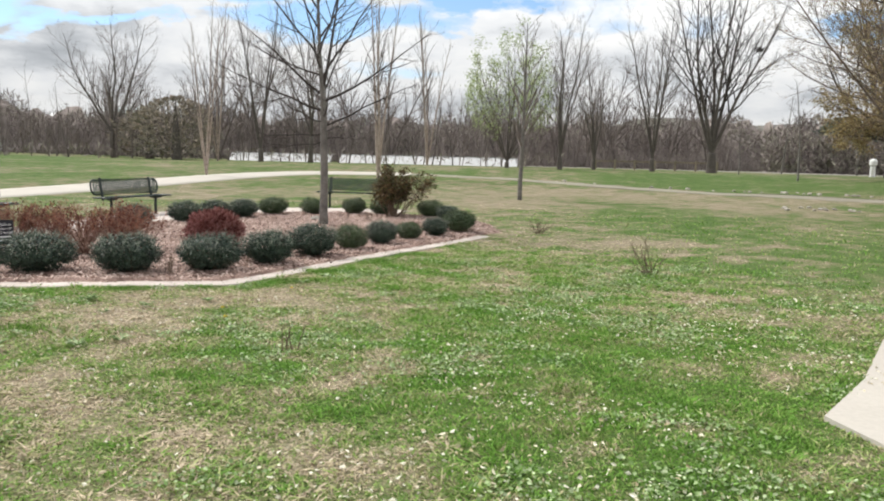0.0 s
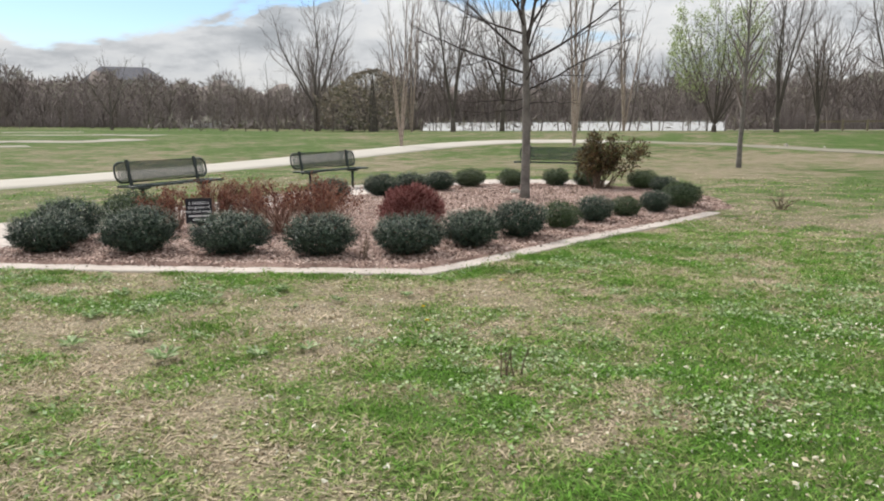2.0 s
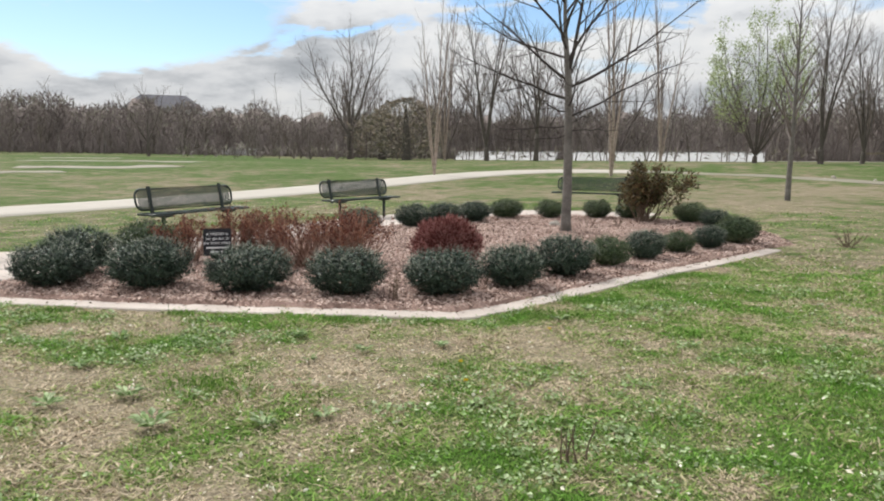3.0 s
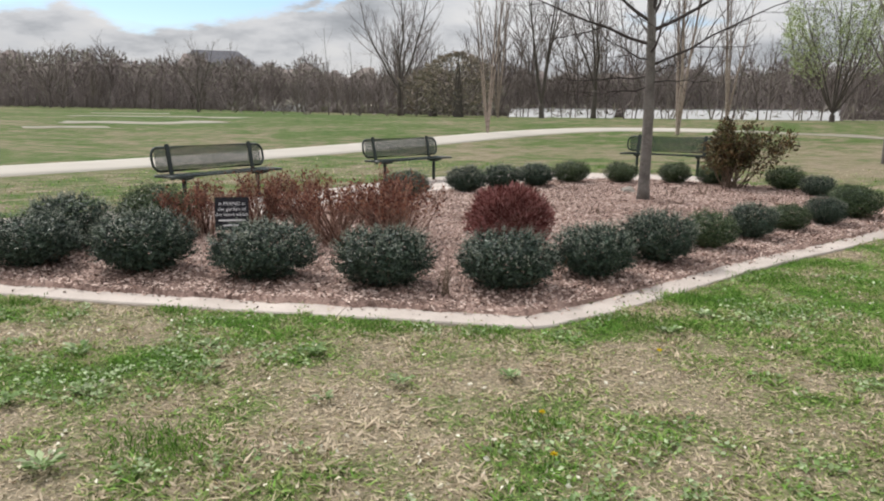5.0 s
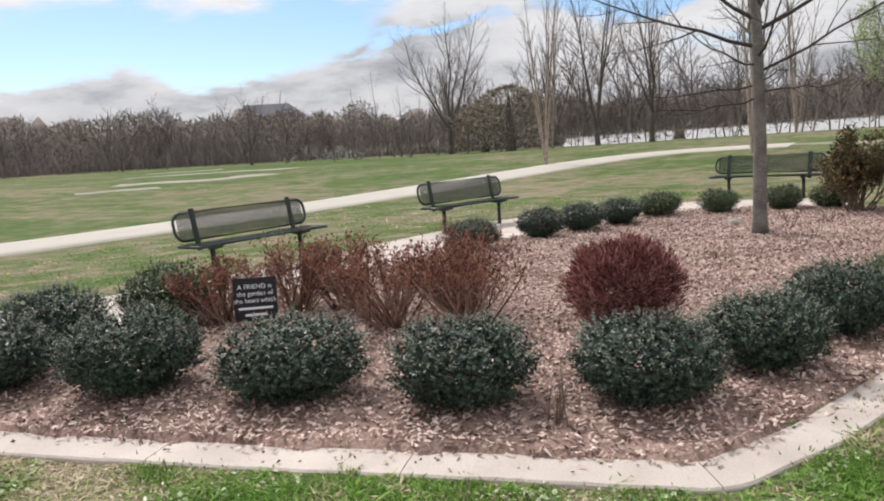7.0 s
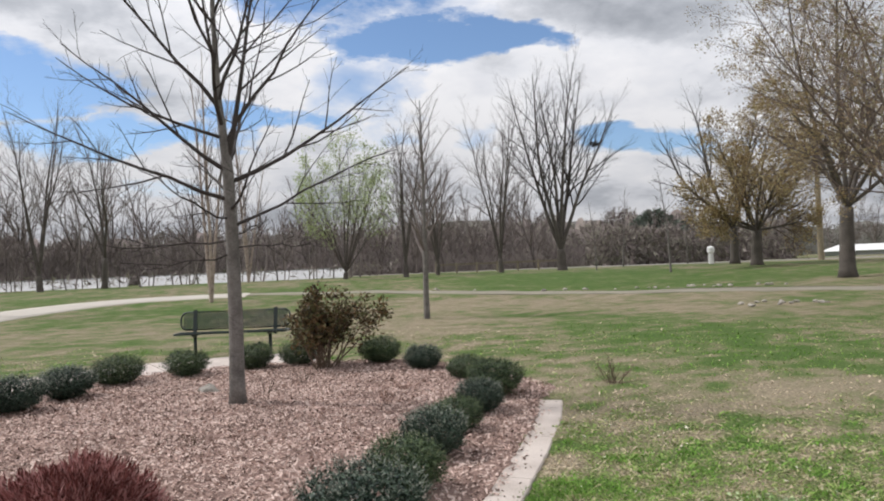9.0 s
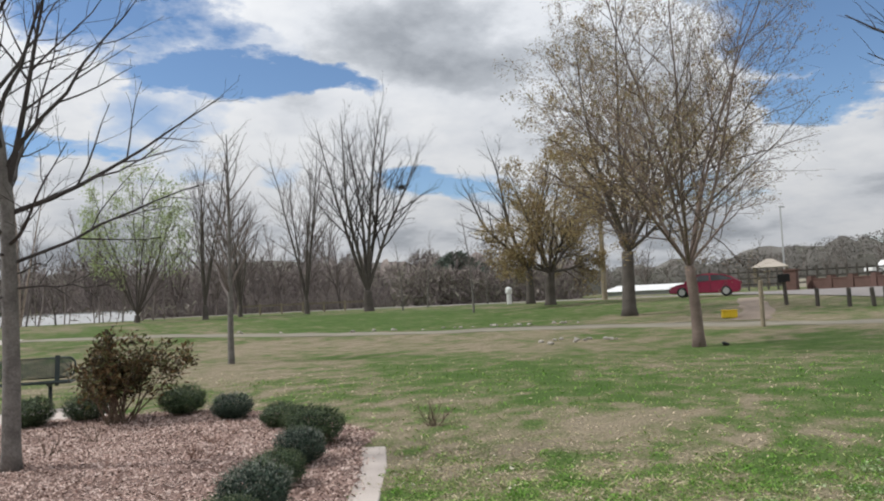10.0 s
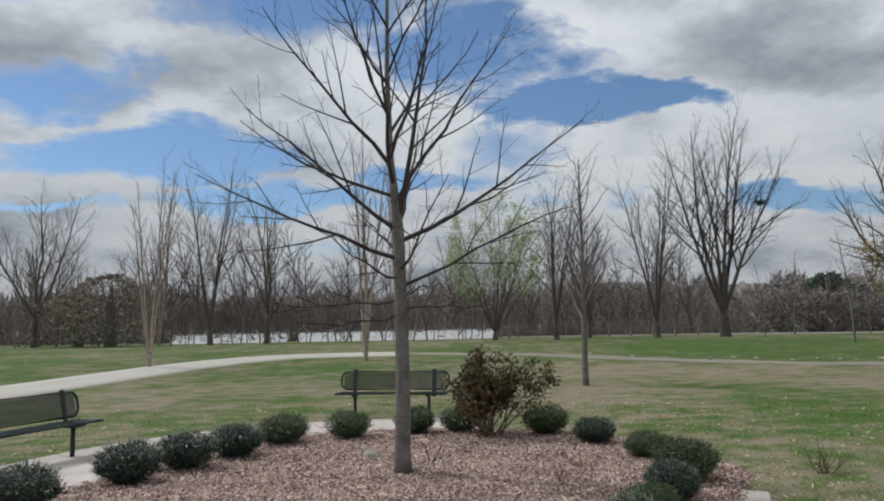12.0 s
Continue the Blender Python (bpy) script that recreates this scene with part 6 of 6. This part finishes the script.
def blades(name, dens, hgt, wid, mat, label):
    """Blades over the lawn, thick along the walked line and thinner but larger away from it."""
    r = np.random.default_rng(16)
    n = int(27 * 33 * dens)
    x, y, pick = r.uniform(-14, 13, n), r.uniform(-4.0, 29, n), r.random(n)
    d = np.full(n, 1e9)
    for u in np.linspace(0, 1, 7):
        d = np.minimum(d, np.hypot(x + 2.5 * u, y - 1.6 - 6.0 * u))
    size = np.clip(d / 4.2, 1.0, 3.0)
    ok = pick < (1 - 0.92 * smoothstep(3.5, 9, d)) * (1 - smoothstep(14, 20, d)) / size ** 2
    x, y, size = x[ok], y[ok], size[ok]
    lu = lush(x, y)
    ok = ~inside(x, y, BED) & ~inside(x, y, SLAB) & ~inside(x, y, outline) & (r.random(len(x)) < 0.85 + 0.15 * lu)
    x, y, size, lu = x[ok], y[ok], size[ok], lu[ok]
    kd = np.full(len(x), 1e9)
    for q in KERB[::6]:
        kd = np.minimum(kd, np.hypot(x - q[0], y - q[1]))
    for q in WAY:
        kd = np.minimum(kd, np.hypot(x - q[0], y - q[1]) - 1.35)
    ok = kd > 0.118 + 0.05 * value_noise(x * 6, y * 6, 55)
    x, y, size, lu = x[ok], y[ok], size[ok], lu[ok]
    n = len(x)
    h_ = hgt * size ** 0.3 * (0.45 + 0.75 * r.random(n)) * (0.50 + 0.60 * lu) * (0.45 + 0.6 * value_noise(x * 2.5, y * 2.5, 51) + 1.1 * value_noise(x * 8, y * 8, 52) ** 3)
    a = r.random(n) * 6.28
    lean = h_[:, None] * r.normal(size=(n, 2)) * (0.7 + 1.3 * (1 - lu))[:, None]
    w = wid * size * (0.6 + 0.8 * r.random(n)) * (1.35 - 0.4 * lu)
    side_ = np.stack([np.cos(a) * w, np.sin(a) * w], 1)
    z = turf(x, y) - 0.004
    b = np.stack([x, y], 1)
    half = b + lean * 0.45
    v = np.stack([np.column_stack([b, z]), np.column_stack([half + side_, z + h_ * 0.55]), np.column_stack([b + lean, z + h_ * 0.9]), np.column_stack([half - side_, z + h_ * 0.6])], 1)
    i = np.arange(n) * 4
    f = np.concatenate([np.stack([i, i + 1, i + 3], 1), np.stack([i + 1, i + 2, i + 3], 1)])
    shade = np.repeat(np.clip(lu + 0.04 + r.normal(size=n) * 0.20, 0, 1), 4)
    tagged(new(name, with_lush(quick_mesh(name, v.reshape(-1, 3), f, mat), shade)), label, "grass", kind="stuff")


WAY = resample(rounded([(-21.5, 4), (-17.6, 14.5), (-16.2, 20), (-14.4, 28), (-13.0, 34.5)]), 0.6)
blades("grass", 5600, 0.031, 0.0045, M_BLADE, "short grass blades, part green and part straw")

# pale dead leaf scraps and clover heads
r = np.random.default_rng(18)
n = 95000
x, y = r.uniform(-7, 8, n), r.uniform(1.5, 14, n)
fade = 1 - smoothstep(6.5, 10.5, y) * (0.65 + 0.35 * smoothstep(0.5, 3, x))
w = fade * np.clip(2.2 * value_noise(x * 0.9, y * 0.9, 61) * value_noise(x * 3.1, y * 3.1, 62) - 0.25, 0, 1) * (0.5 + 0.7 * smoothstep(-2, 2.5, x))
ok = (r.random(n) < w * 0.9) & ~inside(x, y, SLAB) & ~inside(x, y, BED)
x, y = x[ok], y[ok]
s = Soup()
n = len(x)
s.leaves(np.stack([x, y, turf(x, y) + 0.012 + 0.018 * r.random(n)], 1), np.stack([r.normal(size=n), r.normal(size=n), 0.35 * r.normal(size=n)], 1), 0.012 + 0.030 * r.random(n) ** 2, r, 0.6)
tagged(new("leaf_litter", s.mesh("leaf_litter", M_FLECK)), "pale scraps of dead leaves in the grass", "leaf litter", kind="stuff")
# broad-leaved clover and weeds in clumps
n = 190000
x, y = r.uniform(-7.5, 5, n), r.uniform(2, 11, n)
w = np.clip(3.2 * value_noise(x * 1.3 + 4, y * 1.3, 71) * value_noise(x * 5, y * 5, 72) - 0.62 + 0.6 * np.exp(-((x + 4.2) ** 2 + (y - 6.1) ** 2) / 1.6), 0, 1)
kd = np.full(n, 1e9)
for q in KERB[::6]:
    kd = np.minimum(kd, np.hypot(x - q[0], y - q[1]))
ok = (r.random(n) < w * smoothstep(0.3, 0.6, lush(x, y))) & ~inside(x, y, SLAB) & ~inside(x, y, BED) & ~inside(x, y, outline) & (kd > 0.21)
x, y = x[ok], y[ok]
n = len(x)
s = Soup()
s.leaves(np.stack([x, y, turf(x, y) + 0.008 + 0.028 * r.random(n)], 1), np.stack([r.normal(size=n), r.normal(size=n), 0.2 + 0.3 * r.normal(size=n)], 1), 0.014 + 0.022 * r.random(n), r, 0.75, np.stack([r.normal(size=n) * 0.5, r.normal(size=n) * 0.5, np.ones(n)], 1))
tagged(new("clover", s.mesh("clover", M_CLOVER)), "low broad-leaved weeds and clover in the lawn", "clover", kind="stuff")
# dark leaf scraps lying on the kerb
s = Soup()
n = 110
k = r.integers(0, len(KERB), n)
off = r.normal(size=n) * 0.08
s.leaves(np.column_stack([KERB[k] + side[k] * off[:, None], np.full(n, 0.025)]), np.stack([r.normal(size=n), r.normal(size=n), 0.15 * np.abs(r.normal(size=n))], 1), 0.014 + 0.02 * r.random(n), r, 0.6)
tagged(new("leaf_litter", s.mesh("leaf_litter", M_STEM)), "dark leaf scraps lying on the kerb", "leaf litter", kind="stuff")
for x, y in ((-1.5, 8.05), (-1.9, 6.9), (-1.75, 6.5)):
    d = thing("dandelion", "yellow dandelion flower in the grass", "flower", pose(x, y, 0.0), "dandelions")
    s = Soup()
    s.tube([(0, 0, 0), (0.004, 0, 0.05)], [0.002, 0.002], 4)
    part("stalk", s, d, mat=M_BLADE)
    s = Soup()
    m = 40
    dd = r.normal(size=(m, 3)) * (1, 1, 0.3) + (0, 0, 0.35)
    s.leaves(np.tile((0.004, 0, 0.05), (m, 1)), dd, 0.018, r, 0.3)
    part("flower_head", s, d, mat=M_DANDELION)
